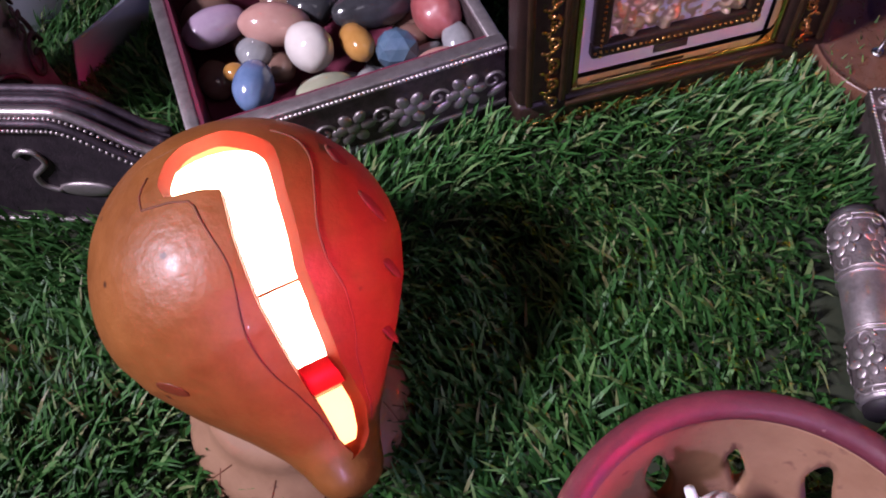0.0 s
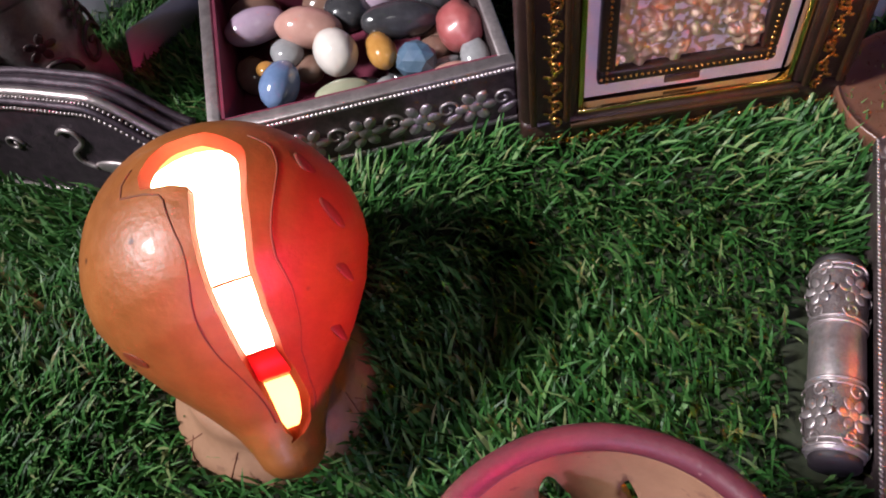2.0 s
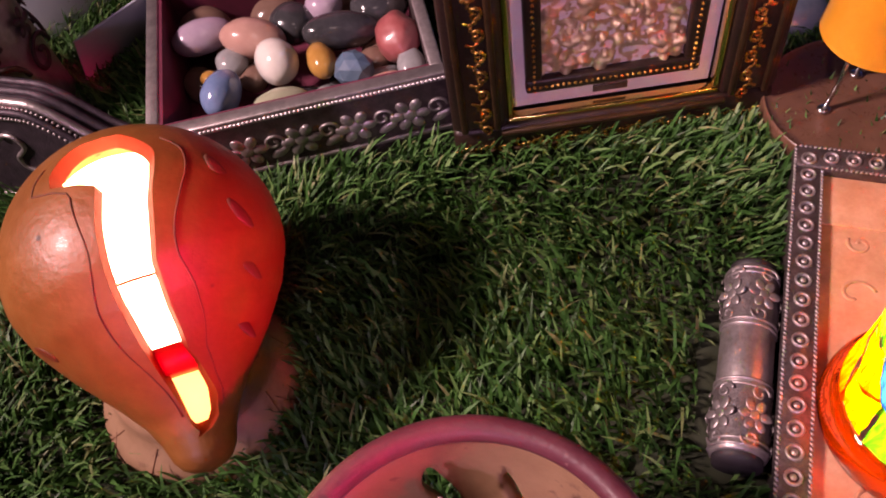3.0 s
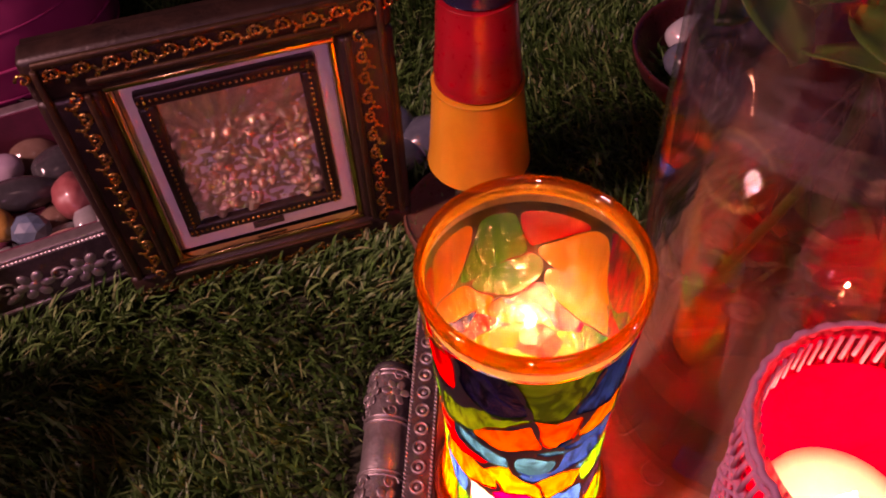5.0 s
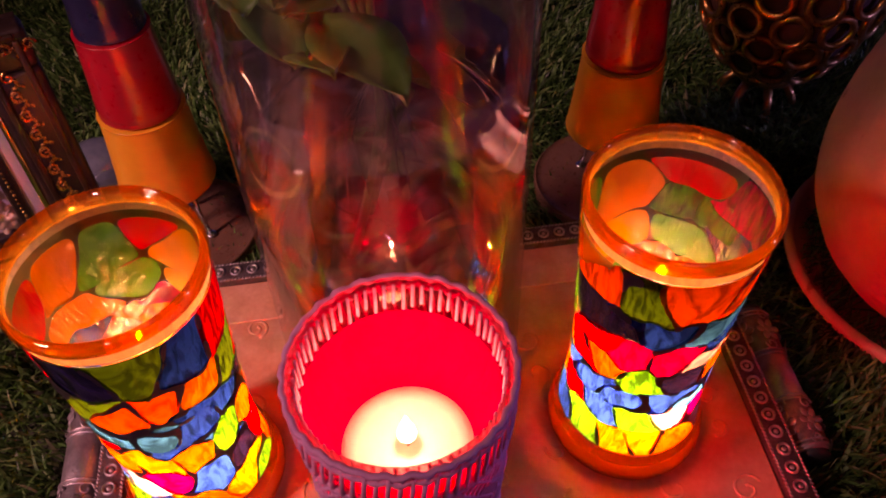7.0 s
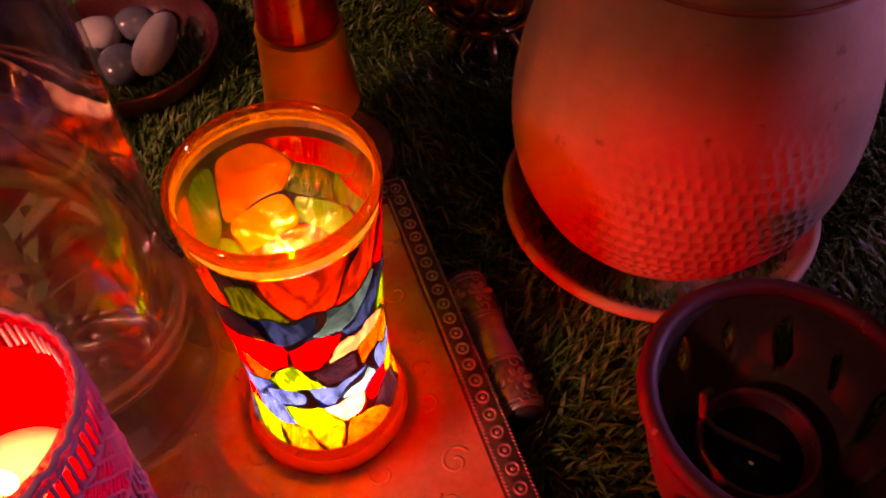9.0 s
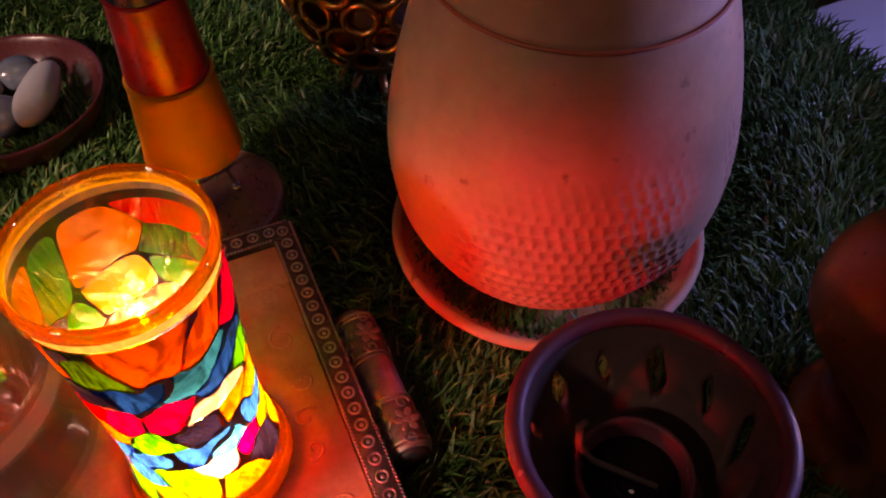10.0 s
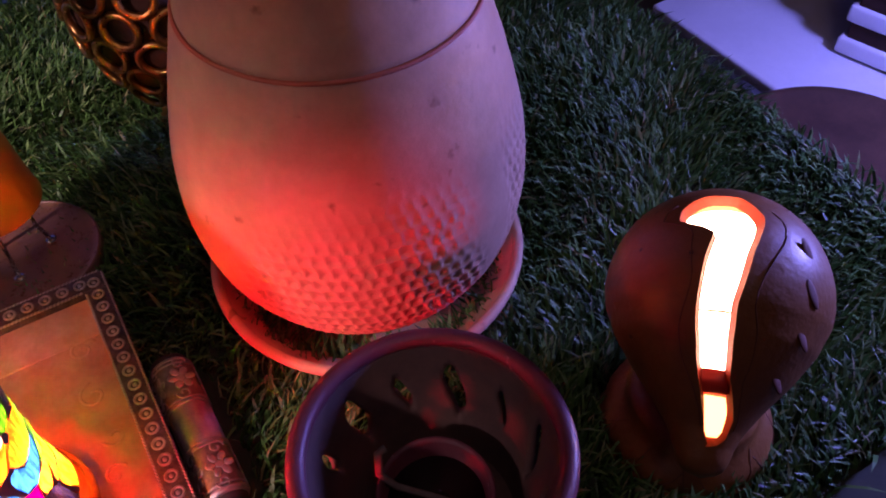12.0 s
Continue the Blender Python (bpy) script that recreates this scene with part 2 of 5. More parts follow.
def thin_glass(name, tint, body=0.0, gloss=0.03):
    """Thin blown glass: tinted, with mirror gloss at the edges; body: how much of it scatters light."""
    m, nt, p = nodes_of(name)
    tr = nt.nodes.new("ShaderNodeBsdfTransparent")
    tr.inputs[0].default_value = (*tint, 1)
    sc = nt.nodes.new("ShaderNodeBsdfTranslucent")
    sc.inputs[0].default_value = (*tint, 1)
    mb = nt.nodes.new("ShaderNodeMixShader")
    mb.inputs[0].default_value = body
    nt.links.new(tr.outputs[0], mb.inputs[1])
    nt.links.new(sc.outputs[0], mb.inputs[2])
    gl = nt.nodes.new("ShaderNodeBsdfGlossy")
    gl.inputs["Roughness"].default_value = 0.02
    lw = nt.nodes.new("ShaderNodeLayerWeight")
    pw = nt.nodes.new("ShaderNodeMath")
    pw.operation, pw.inputs[1].default_value = "POWER", 4.0
    nt.links.new(lw.outputs["Facing"], pw.inputs[0])
    fr = nt.nodes.new("ShaderNodeMapRange")
    fr.inputs[3].default_value, fr.inputs[4].default_value = gloss, 0.6
    nt.links.new(pw.outputs[0], fr.inputs[0])
    mx = nt.nodes.new("ShaderNodeMixShader")
    nt.links.new(fr.outputs[0], mx.inputs[0])
    nt.links.new(mb.outputs[0], mx.inputs[1])
    nt.links.new(gl.outputs[0], mx.inputs[2])
    nt.links.new(mx.outputs[0], nt.nodes["Material Output"].inputs[0])
    return m


AMBER_GLASS = thin_glass("amber_glass", (0.99, 0.95, 0.84), 0.01)
AMBER_RIM = thin_glass("amber_rim_glass", (1.0, 0.76, 0.30), 0.13, 0.1)
FOOT_GLASS = thin_glass("amber_foot_glass", (0.36, 0.12, 0.018), 0.3, 0.12)
RIM_GLASS = thin_glass("amber_lip_glass", (0.88, 0.48, 0.09), 0.1, 0.14)
WASH = thin_glass("olive_wash", (0.62, 0.48, 0.12), 0.4, 0.02)
# pale yellow wash: puts the glow of the bare glass below the lip into colour
GLOW_BAND = stain("yellow_glow_wash", (1.0, 0.76, 0.34), 0.88, 0.12, 0.6, 0.8)
BRONZE = surface("bronzed_edge", (0.035, 0.018, 0.009), (0.08, 0.042, 0.018), 120, 0.42, metal=0.5, bump=0.3)
CLEAR_GLASS = thin_glass("clear_glass", (0.97, 0.96, 0.97), 0.01, 0.10)
RED_GLASS = stain("red_glass", (0.75, 0.012, 0.075), 0.66, 0.4, 0.05, 0.85)
PINK_GLASS = thin_glass("pink_clear_glass", (0.95, 0.5, 0.55), 0.1)
WATER = glass("cloudy_water", (0.92, 0.84, 0.78), 0.0, 1.33)
LACE = surface("mauve_crochet_cotton", (0.52, 0.2, 0.34), (0.66, 0.3, 0.44), 200, 0.85, bump=0.4)
LEAF = surface("green_leaf", (0.06, 0.2, 0.025), (0.13, 0.33, 0.06), 60, 0.4)
COTTON = surface("white_cotton", (0.75, 0.74, 0.76), (0.85, 0.84, 0.85), 150, 0.9, bump=0.6)
WICK = surface("cotton_wick", (0.12, 0.09, 0.075), (0.22, 0.18, 0.14), 150, 0.9, bump=0.5)
OIL = surface("dark_oil", (0.012, 0.006, 0.005), (0.02, 0.012, 0.01), 20, 0.06, bump=0.0, rough_var=0.02)
WHITE_PAINT = surface("white_painted_board", (0.66, 0.66, 0.68), (0.76, 0.76, 0.78), 12, 0.55, bump=0.08)
BROWN = surface("brown_painted_metal", (0.04, 0.016, 0.01), (0.08, 0.034, 0.02), 30, 0.8, spec=0.2)
DISC_BROWN = surface("brown_lacquered_disc", (0.10, 0.045, 0.028), (0.17, 0.08, 0.05), 40, 0.3, bump=0.1)
ROOM_WALL = surface("plain_dark_plaster", (0.10, 0.095, 0.1), (0.15, 0.14, 0.145), 6, 0.85)
BLUE_CLOTH = surface("printed_cotton", (0.03, 0.09, 0.26), (0.06, 0.16, 0.38), 16, 0.85, fleck=(0.5, 0.52, 0.3))
PINK = surface("pink_paper", (0.28, 0.015, 0.09), (0.36, 0.025, 0.12), 20, 0.7)
BARK = surface("dark_twig", (0.02, 0.015, 0.015), (0.05, 0.035, 0.03), 90, 0.8)
TABLE = surface("table_board", (0.12, 0.07, 0.045), (0.2, 0.12, 0.08), 25, 0.55)


# ---- shapes ----
def part(name, bm, material, parent=None, label="", smooth=True, at=None):
    me = bpy.data.meshes.new(name)
    bm.normal_update()
    bm.to_mesh(me)
    bm.free()
    me.materials.append(material)
    if smooth:
        for f in me.polygons:
            f.use_smooth = True
    ob = new(name, me)
    if parent is not None:
        ob.parent = parent
    if at is not None:
        ob.matrix_basis = at
    if label:
        ob["label"] = label
    return ob


def thing(name, m, label, category, group="", kind=""):
    ob = new(name)
    ob.empty_display_size = 0.02
    ob.matrix_basis = m
    return tagged(ob, label, category, group, kind)


def lathe(profile, seg=64, closed=False, wobble=0.0):
    """A body turned about z from (radius, height) pairs."""
    bm = bmesh.new()
    rings = []
    for i, (r, z) in enumerate(profile):
        if r < 1e-6:
            rings.append([bm.verts.new((0, 0, z))])
            continue
        ring = []
        for k in range(seg):
            a = 2 * math.pi * k / seg
            rr = r * (1 + wobble * noise.noise((math.cos(a) * 1.5, math.sin(a) * 1.5, z * 20)))
            ring.append(bm.verts.new((rr * math.cos(a), rr * math.sin(a), z)))
        rings.append(ring)
    pairs = list(zip(rings, rings[1:])) + ([(rings[-1], rings[0])] if closed else [])
    for a, b in pairs:
        for k in range(seg):
            j = (k + 1) % seg
            if len(a) == 1 and len(b) == 1:
                continue
            if len(a) == 1:
                bm.faces.new((a[0], b[j], b[k]))
            elif len(b) == 1:
                bm.faces.new((a[k], a[j], b[0]))
            else:
                bm.faces.new((a[k], a[j], b[j], b[k]))
    bmesh.ops.recalc_face_normals(bm, faces=bm.faces)
    return bm


def smooth_profile(pts, n=6):
    """Catmull-Rom through (r, z) pairs."""
    out = []
    for i in range(len(pts) - 1):
        p0, p1, p2, p3 = pts[max(i - 1, 0)], pts[i], pts[i + 1], pts[min(i + 2, len(pts) - 1)]
        for k in range(n):
            t = k / n
            out.append(tuple(0.5 * (2 * b + (c - a) * t + (2 * a - 5 * b + 4 * c - d) * t * t + (3 * b - a - 3 * c + d) * t ** 3) for a, b, c, d in zip(p0, p1, p2, p3)))
    out.append(tuple(pts[-1]))
    return [(max(r, 0.0), z) for r, z in out]


def box(w, d, h, at=(0, 0, 0), bevel=0.001, seg=2):
    """A bevelled block w x d x h whose base centre stands at `at`."""
    bm = bmesh.new()
    bmesh.ops.create_cube(bm, size=1, matrix=Matrix.Translation((at[0], at[1], at[2] + h / 2)) @ Matrix.Diagonal((w, d, h, 1)))
    if bevel:
        bmesh.ops.bevel(bm, geom=bm.edges[:], offset=bevel, segments=seg, affect="EDGES", profile=0.5)
    return bm


def tube(points, radius, seg=8, taper=None, caps=True):
    """A round rod along points."""
    bm = bmesh.new()
    pts = [Vector(p) for p in points]
    rings = []
    side = None
    for i, p in enumerate(pts):
        d = (pts[min(i + 1, len(pts) - 1)] - pts[max(i - 1, 0)]).normalized()
        if side is None:
            side = d.orthogonal().normalized()
        side = (side - d * side.dot(d)).normalized()
        up = d.cross(side)
        r = radius if taper is None else radius * (1 + (taper - 1) * i / (len(pts) - 1))
        rings.append([bm.verts.new(p + (side * math.cos(2 * math.pi * k / seg) + up * math.sin(2 * math.pi * k / seg)) * r) for k in range(seg)])
    for a, b in zip(rings, rings[1:]):
        for k in range(seg):
            j = (k + 1) % seg
            bm.faces.new((a[k], a[j], b[j], b[k]))
    if caps:
        bm.faces.new(rings[0][::-1])
        bm.faces.new(rings[-1])
    bmesh.ops.recalc_face_normals(bm, faces=bm.faces)
    return bm


def join(*bms):
    out = bmesh.new()
    for b in bms:
        me = bpy.data.meshes.new("tmp")
        b.to_mesh(me)
        b.free()
        out.from_mesh(me)
        bpy.data.meshes.remove(me)
    return out


def moved(bm, m):
    bmesh.ops.transform(bm, matrix=m, verts=bm.verts[:])
    return bm


def ball(r, sub=3, scale=(1, 1, 1), lump=0.0, seed=0.0, freq=30.0):
    bm = bmesh.new()
    bmesh.ops.create_icosphere(bm, subdivisions=sub, radius=1)
    for v in bm.verts:
        n = noise.noise(v.co * 1.3 + Vector((seed, seed * 2, -seed))) + 0.4 * noise.noise(v.co * 3.1 + Vector((seed, 0, seed)))
        v.co = Vector((v.co.x * scale[0], v.co.y * scale[1], v.co.z * scale[2])) * r * (1 + lump * n)
    return bm


# ---- setting ----
GROUND_Z = -0.45
tagged(part("floor", box(5, 5, 0.05, (0.5, 0.6, GROUND_Z - 0.05), 0), ROOM_WALL, smooth=False), "dark plain room floor", "floor", kind="structure")
for nm, w, d, x, y in (("wall_north", 5.2, 0.1, 0.5, 3.15), ("wall_south", 5.2, 0.1, 0.5, -1.95), ("wall_west", 0.1, 5, -2.05, 0.6), ("wall_east", 0.1, 5, 3.05, 0.6)):
    tagged(part(nm, box(w, d, 2.7, (x, y, GROUND_Z), 0), ROOM_WALL, smooth=False), "plain dark plaster room wall", "wall", kind="structure")
tagged(part("ceiling", box(5.2, 5.2, 0.1, (0.5, 0.6, GROUND_Z + 2.7), 0), ROOM_WALL, smooth=False), "plain dark ceiling", "ceiling", kind="structure")

X0, X1, Y0, Y1 = -0.42, 1.135, -0.30, 0.95
table = thing("display_table", pose((X0 + X1) / 2, (Y0 + Y1) / 2, -0.03), "brown wooden table under the grass mat", "table")
part("tabletop", box(X1 - X0, Y1 - Y0, 0.028, (0, 0, 0), 0.003), TABLE, table)
for sx in (-1, 1):
    for sy in (-1, 1):
        part("leg", box(0.06, 0.06, 0.42, (sx * 0.7, sy * 0.55, -0.42), 0.004), TABLE, table)
tagged(part("ground", box(X1 - X0 - 0.004, Y1 - Y0 - 0.004, 0.004, ((X0 + X1) / 2, (Y0 + Y1) / 2, -0.002), 0), MAT_BACK, smooth=False), "dark backing of the artificial grass mat", "mat", kind="structure")

# footprints kept free of blades: (x, y, half width, half depth, turn) and (x, y, radius)
RECTS = [(0.514, 0.268, 0.172, 0.125, -3), (0.327, 0.288, 0.013, 0.047, -3), (0.701, 0.260, 0.013, 0.047, -3), (0.078, 0.443, 0.082, 0.070, 24), (-0.0545, 0.349, 0.078, 0.010, -1)]
DISCS = [(0.835, 0.318, 0.068), (0.093, 0.24, 0.038), (0.921, 0.128, 0.038), (0.246, 0.153, 0.035), (0.773, 0.147, 0.035)]


def grass_mat(count):
    rng = np.random.default_rng(5)
    x, y = rng.uniform(X0 + 0.01, X1, count), rng.uniform(0.06, Y1 - 0.01, count)
    keep = np.ones(count, bool)
    for cx, cy, hw, hd, turn in RECTS:
        c, s = math.cos(radians(turn)), math.sin(radians(turn))
        u, v = (x - cx) * c + (y - cy) * s, -(x - cx) * s + (y - cy) * c
        keep &= ~((abs(u) < hw) & (abs(v) < hd))
    for cx, cy, r in DISCS:
        keep &= (x - cx) ** 2 + (y - cy) ** 2 > r * r
    x, y = x[keep], y[keep]
    n = len(x)
    lean = rng.uniform(0.15, 0.95, n)
    # blades of one patch lean roughly the same way
    a = 2.2 * np.sin(x * 13 + 2) + 1.9 * np.cos(y * 17 - x * 6) + rng.normal(0, 0.9, n)
    h = rng.uniform(0.011, 0.024, n)
    w = rng.uniform(0.0006, 0.0011, n)
    dx, dy = np.cos(a), np.sin(a)
    tx, ty = np.cos(a + 1.57 + rng.normal(0, 0.5, n)), np.sin(a + 1.57 + rng.normal(0, 0.5, n))
    verts = np.zeros((n, 7, 3))
    for i, (f, out, ww) in enumerate(((0, 0, 1), (0.45, 0.22, 1), (0.8, 0.62, 0.8), (1.0, 1.05, 0))):
        cx, cy, cz = x + dx * lean * h * out, y + dy * lean * h * out, h * f * (1 - 0.35 * lean * f)
        if i < 3:
            verts[:, 2 * i] = np.stack((cx - tx * w * ww, cy - ty * w * ww, cz), 1)
            verts[:, 2 * i + 1] = np.stack((cx + tx * w * ww, cy + ty * w * ww, cz), 1)
        else:
            verts[:, 6] = np.stack((cx, cy, cz), 1)
    base = (np.arange(n) * 7)[:, None]
    faces = [tuple(q) for q in (base + [0, 1, 3, 2]).tolist()] + [tuple(q) for q in (base + [2, 3, 5, 4]).tolist()] + [tuple(q) for q in (base + [4, 5, 6]).tolist()]
    me = bpy.data.meshes.new("grass")
    me.from_pydata(verts.reshape(-1, 3).tolist(), [], faces)
    me.materials.append(GRASS)
    return tagged(new("grass", me), "dense green artificial grass with curled plastic blades", "grass", kind="stuff")


grass_mat(205000)

# ---- tray with rolled handles ----
TRAY_TURN = -3.0
TRAY = pose(0.514, 0.268, 0, 0, 0, TRAY_TURN)
TRAY_W, TRAY_D, TRAY_Z = 0.344, 0.250, 0.024


def to_tray(x, y):
    return (TRAY.inverted() @ Vector((x, y, 0))).xy


tray = thing("serving_tray", TRAY, "rectangular tray in embossed copper-toned sheet with beaded border", "tray")
part("tray_base", box(TRAY_W - 0.004, TRAY_D - 0.004, TRAY_Z - 0.004, (0, 0, 0.002), 0.002), SILVER_DARK, tray, "dark tarnished side panel")
part("tray_plate", box(TRAY_W - 0.026, TRAY_D - 0.026, 0.003, (0, 0, TRAY_Z - 0.002), 0.0012), COPPER, tray)
part("raised_panel", box(TRAY_W - 0.026, 0.028, 0.0015, (0, TRAY_D / 2 - 0.027, TRAY_Z + 0.0005), 0.0007), COPPER, tray)
for w, d, x, y in ((TRAY_W, 0.013, 0, TRAY_D / 2 - 0.0065), (TRAY_W, 0.013, 0, -TRAY_D / 2 + 0.0065), (0.013, TRAY_D - 0.026, -TRAY_W / 2 + 0.0065, 0), (0.013, TRAY_D - 0.026, TRAY_W / 2 - 0.0065, 0)):
    part("border_strip", box(w, d, 0.008, (x, y, TRAY_Z - 0.001), 0.0015), SILVER_DARK, tray, "dark embossed metal border")
rosette = join(lathe([(0.0036, 0), (0.0035, 0.0009), (0.0030, 0.0013), (0.0024, 0.0008), (0.0022, 0)], 14), lathe([(0.0013, 0), (0.0012, 0.0007), (0.0, 0.0011)], 8))
ring_me = part("rosette", rosette, SILVER, tray, at=pose(-TRAY_W / 2 + 0.0065, -TRAY_D / 2 + 0.0065, TRAY_Z + 0.0069)).data
step = 0.0098
spots = [(-TRAY_W / 2 + 0.0065, -TRAY_D / 2 + 0.0065 + step * k) for k in range(1, 25)] + [(TRAY_W / 2 - 0.0065, -TRAY_D / 2 + 0.0065 + step * k) for k in range(0, 25)]
spots += [(-TRAY_W / 2 + 0.0065 + step * k, TRAY_D / 2 - 0.0065) for k in range(1, 34)]
for x, y in spots:
    ob = new("rosette", ring_me)
    ob.parent = tray
    ob.matrix_basis = pose(x, y, TRAY_Z + 0.0069)


def rope_line(x0, y0, x1, y1, r, pitch):
    """A row of slanting strands from one place to the other."""
    n = int(math.hypot(x1 - x0, y1 - y0) / pitch)
    turn = math.degrees(math.atan2(y1 - y0, x1 - x0))
    me = bpy.data.meshes.new("strand")
    strand = moved(ball(r, 1, (1.25, 0.6, 0.7)), pose(0, 0, 0, 0, 0, 35))
    strand.to_mesh(me)
    strand.free()
    bm = bmesh.new()
    for k in range(n):
        t = (k + 0.5) / n
        size = len(bm.verts)
        bm.from_mesh(me)
        bm.verts.ensure_lookup_table()
        bmesh.ops.transform(bm, matrix=pose(x0 + (x1 - x0) * t, y0 + (y1 - y0) * t, 0, 0, 0, turn), verts=bm.verts[size:])
    bpy.data.meshes.remove(me)
    return bm


for x0, y0, x1, y1 in ((-0.1715, -0.123, -0.1715, 0.123), (-0.1595, -0.111, -0.1595, 0.111), (0.1715, -0.123, 0.1715, 0.123), (0.1595, -0.111, 0.1595, 0.111), (-0.17, 0.1245, 0.17, 0.1245), (-0.158, 0.1125, 0.158, 0.1125)):
    part("rope_line", rope_line(x0, y0, x1, y1, 0.0011, 0.0021), SILVER, tray, at=pose(0, 0, TRAY_Z + 0.0068))


def flower_relief(r, petals=5, thick=0.0012):
    """A small embossed blossom lying in the xy plane."""
    bms = [moved(ball(r * 0.42, 2, (1, 1, 0.35)), pose(0, 0, 0))]
    for k in range(petals):
        a = 360 / petals * k
        bms.append(moved(ball(r * 0.46, 2, (1.0, 0.72, 0.3)), pose(0, 0, 0, 0, 0, a) @ pose(r * 0.72, 0, 0)))
    return join(*bms)


def scroll_relief(r, turns=1.3, thick=0.0009):
    pts = []
    for k in range(22):
        a = turns * 2 * math.pi * k / 21
        rr = r * (1 - 0.8 * k / 21)
        pts.append((rr * math.cos(a), rr * math.sin(a), 0))
    return tube(pts, thick, 6)


# embossed scrolls on the tray plate
rnd = random.Random(3)
for k in range(64):
    x, y = -0.142 + 0.0405 * (k % 8) + rnd.uniform(-0.008, 0.008), -0.098 + 0.0245 * (k // 8) + rnd.uniform(-0.006, 0.006)
    bm = scroll_relief(rnd.uniform(0.005, 0.010), rnd.uniform(0.7, 1.5))
    part("embossed_scroll", moved(bm, pose(0, 0, 0, 0, 0, rnd.uniform(0, 360)) @ Matrix.Diagonal((1, 1, 0.5, 1))), COPPER, tray, at=pose(x, y, TRAY_Z + 0.001))


def rolled_handle(m, name="rolled_handle"):
    """A short drum in embossed white metal lying along y, with dark end caps."""
    h = thing(name, m, "silver embossed cylinder with floral bands and black ends beside the tray", "cylinder", "silver cylinders")
    L, R = 0.088, 0.0112
    bm = moved(lathe([(0, 0), (R * 0.9, 0), (R, 0.0008), (R, L - 0.0008), (R * 0.9, L), (0, L)], 40), pose(0, -L / 2, 0, -90))
    part("drum", bm, SILVER, h)
    for s in (-1, 1):
        bm = moved(lathe([(0, 0), (R * 0.88, 0), (R * 0.9, 0.003), (R * 0.9, 0.004), (0, 0.004)], 32), pose(0, -L / 2 - 0.003 if s < 0 else L / 2 - 0.001, 0, -90))
        part("end_cap", bm, BLACK, h, "black end cap")
    for v in (-0.0415, -0.039, -0.0155, -0.013, 0.013, 0.0155, 0.039, 0.0415):
        bm = bmesh.new()
        pts = [(math.cos(2 * math.pi * k / 40) * (R + 0.0002), v, math.sin(2 * math.pi * k / 40) * (R + 0.0002)) for k in range(41)]
        part("band_ring", tube(pts, 0.0007, 6, caps=False), SILVER, h)
    for v0 in (-0.0285, 0.0285):
        n = 5
        band = moved(lathe([(R + 0.0003, -0.0125), (R + 0.0003, 0.0125)], 40), pose(0, v0, 0, -90))
        part("floral_band", band, SILVER_MID, h, "dark band under silver blossoms")
        for k in range(n):
            a = 360 / n * k + 20
            bm = moved(join(flower_relief(0.0064, 7 if k % 2 else 6), moved(scroll_relief(0.0042, 1.1, 0.0006), pose(0.0015, 0.0098, 0)), moved(scroll_relief(0.0042, 1.1, 0.0006), pose(-0.0015, -0.0098, 0, 0, 0, 180))), pose(0, v0, 0) @ pose(0, 0, 0, 0, a, 0) @ pose(0, 0, R + 0.0003) @ Matrix.Diagonal((1, 1, 0.55, 1)))
            part("blossom", bm, SILVER, h)
    return h


left_drum = rolled_handle(TRAY @ pose(-TRAY_W / 2 - 0.0118, 0.012, 0.0165))
copy_thing(left_drum, TRAY @ pose(TRAY_W / 2 + 0.0118, 0.004, 0.0165))


# ---- painted tumblers ----
def glass_paint(name, colour, through=0.75, streak=0.13):
    return stain("paint_" + name, colour, through, streak=streak)


PAINTS = {
    "m": glass_paint("magenta", (0.62, 0.006, 0.065), streak=0.3), "r": glass_paint("red", (0.62, 0.006, 0.008), streak=0.3), "o": glass_paint("orange", (0.62, 0.085, 0.002), streak=0.35),
    "y": glass_paint("yellow", (0.66, 0.17, 0.002), streak=0.35), "g": glass_paint("green", (0.018, 0.26, 0.006), streak=0.25), "b": glass_paint("blue", (0.001, 0.035, 0.32), streak=0.25),
    "c": glass_paint("cyan", (0.001, 0.15, 0.42), streak=0.25), "k": glass_paint("navy", (0.012, 0.010, 0.05), 0.2), "w": glass_paint("blush", (0.52, 0.30, 0.34), 0.7, 0.5),
    "d": glass_paint("dark_green", (0.05, 0.18, 0.006), 0.75, 0.3),
    "R": glass_paint("thin_red", (0.72, 0.006, 0.004), 0.7, 0.9), "O": glass_paint("thin_orange", (0.80, 0.22, 0.002), 0.7, 0.9),
    "Y": glass_paint("thin_yellow", (0.82, 0.34, 0.003), 0.7, 0.9), "G": glass_paint("thin_green", (0.025, 0.34, 0.006), 0.7, 0.9),
}
LEAD = surface("black_outline_paint", (0.012, 0.008, 0.012), (0.03, 0.02, 0.025), 100, 0.35)
GLASS_H = 0.163
PAINT_Z0, PAINT_Z1 = 0.019, 0.151
# colours of the patches, band by band from the bottom; each band runs round from one side by the front to the back.
# A lower-case letter is thick brushed paint, an upper-case one a thin wash; a dash leaves the place to its neighbours.
LEFT_BANDS = ((0.018, "ygboygoyrgyo"), (0.022, "bwmbkroygbyo"), (0.024, "goyogoygryog"), (0.012, "rccbbkgmyrbo"), (0.026, "gdooydrY-GO-"), (0.030, "rkdbrrYRGOR"))
RIGHT_BANDS = ((0.020, "gyyokygyoygb"), (0.018, "bgwmyogygyor"), (0.010, "bbbcbgyobgrb"), (0.022, "ogkoogyogyor"), (0.022, "rmmwgkG-YG-"), (0.008, "kbcbkg-----"), (0.032, "odoommR-OGO"))


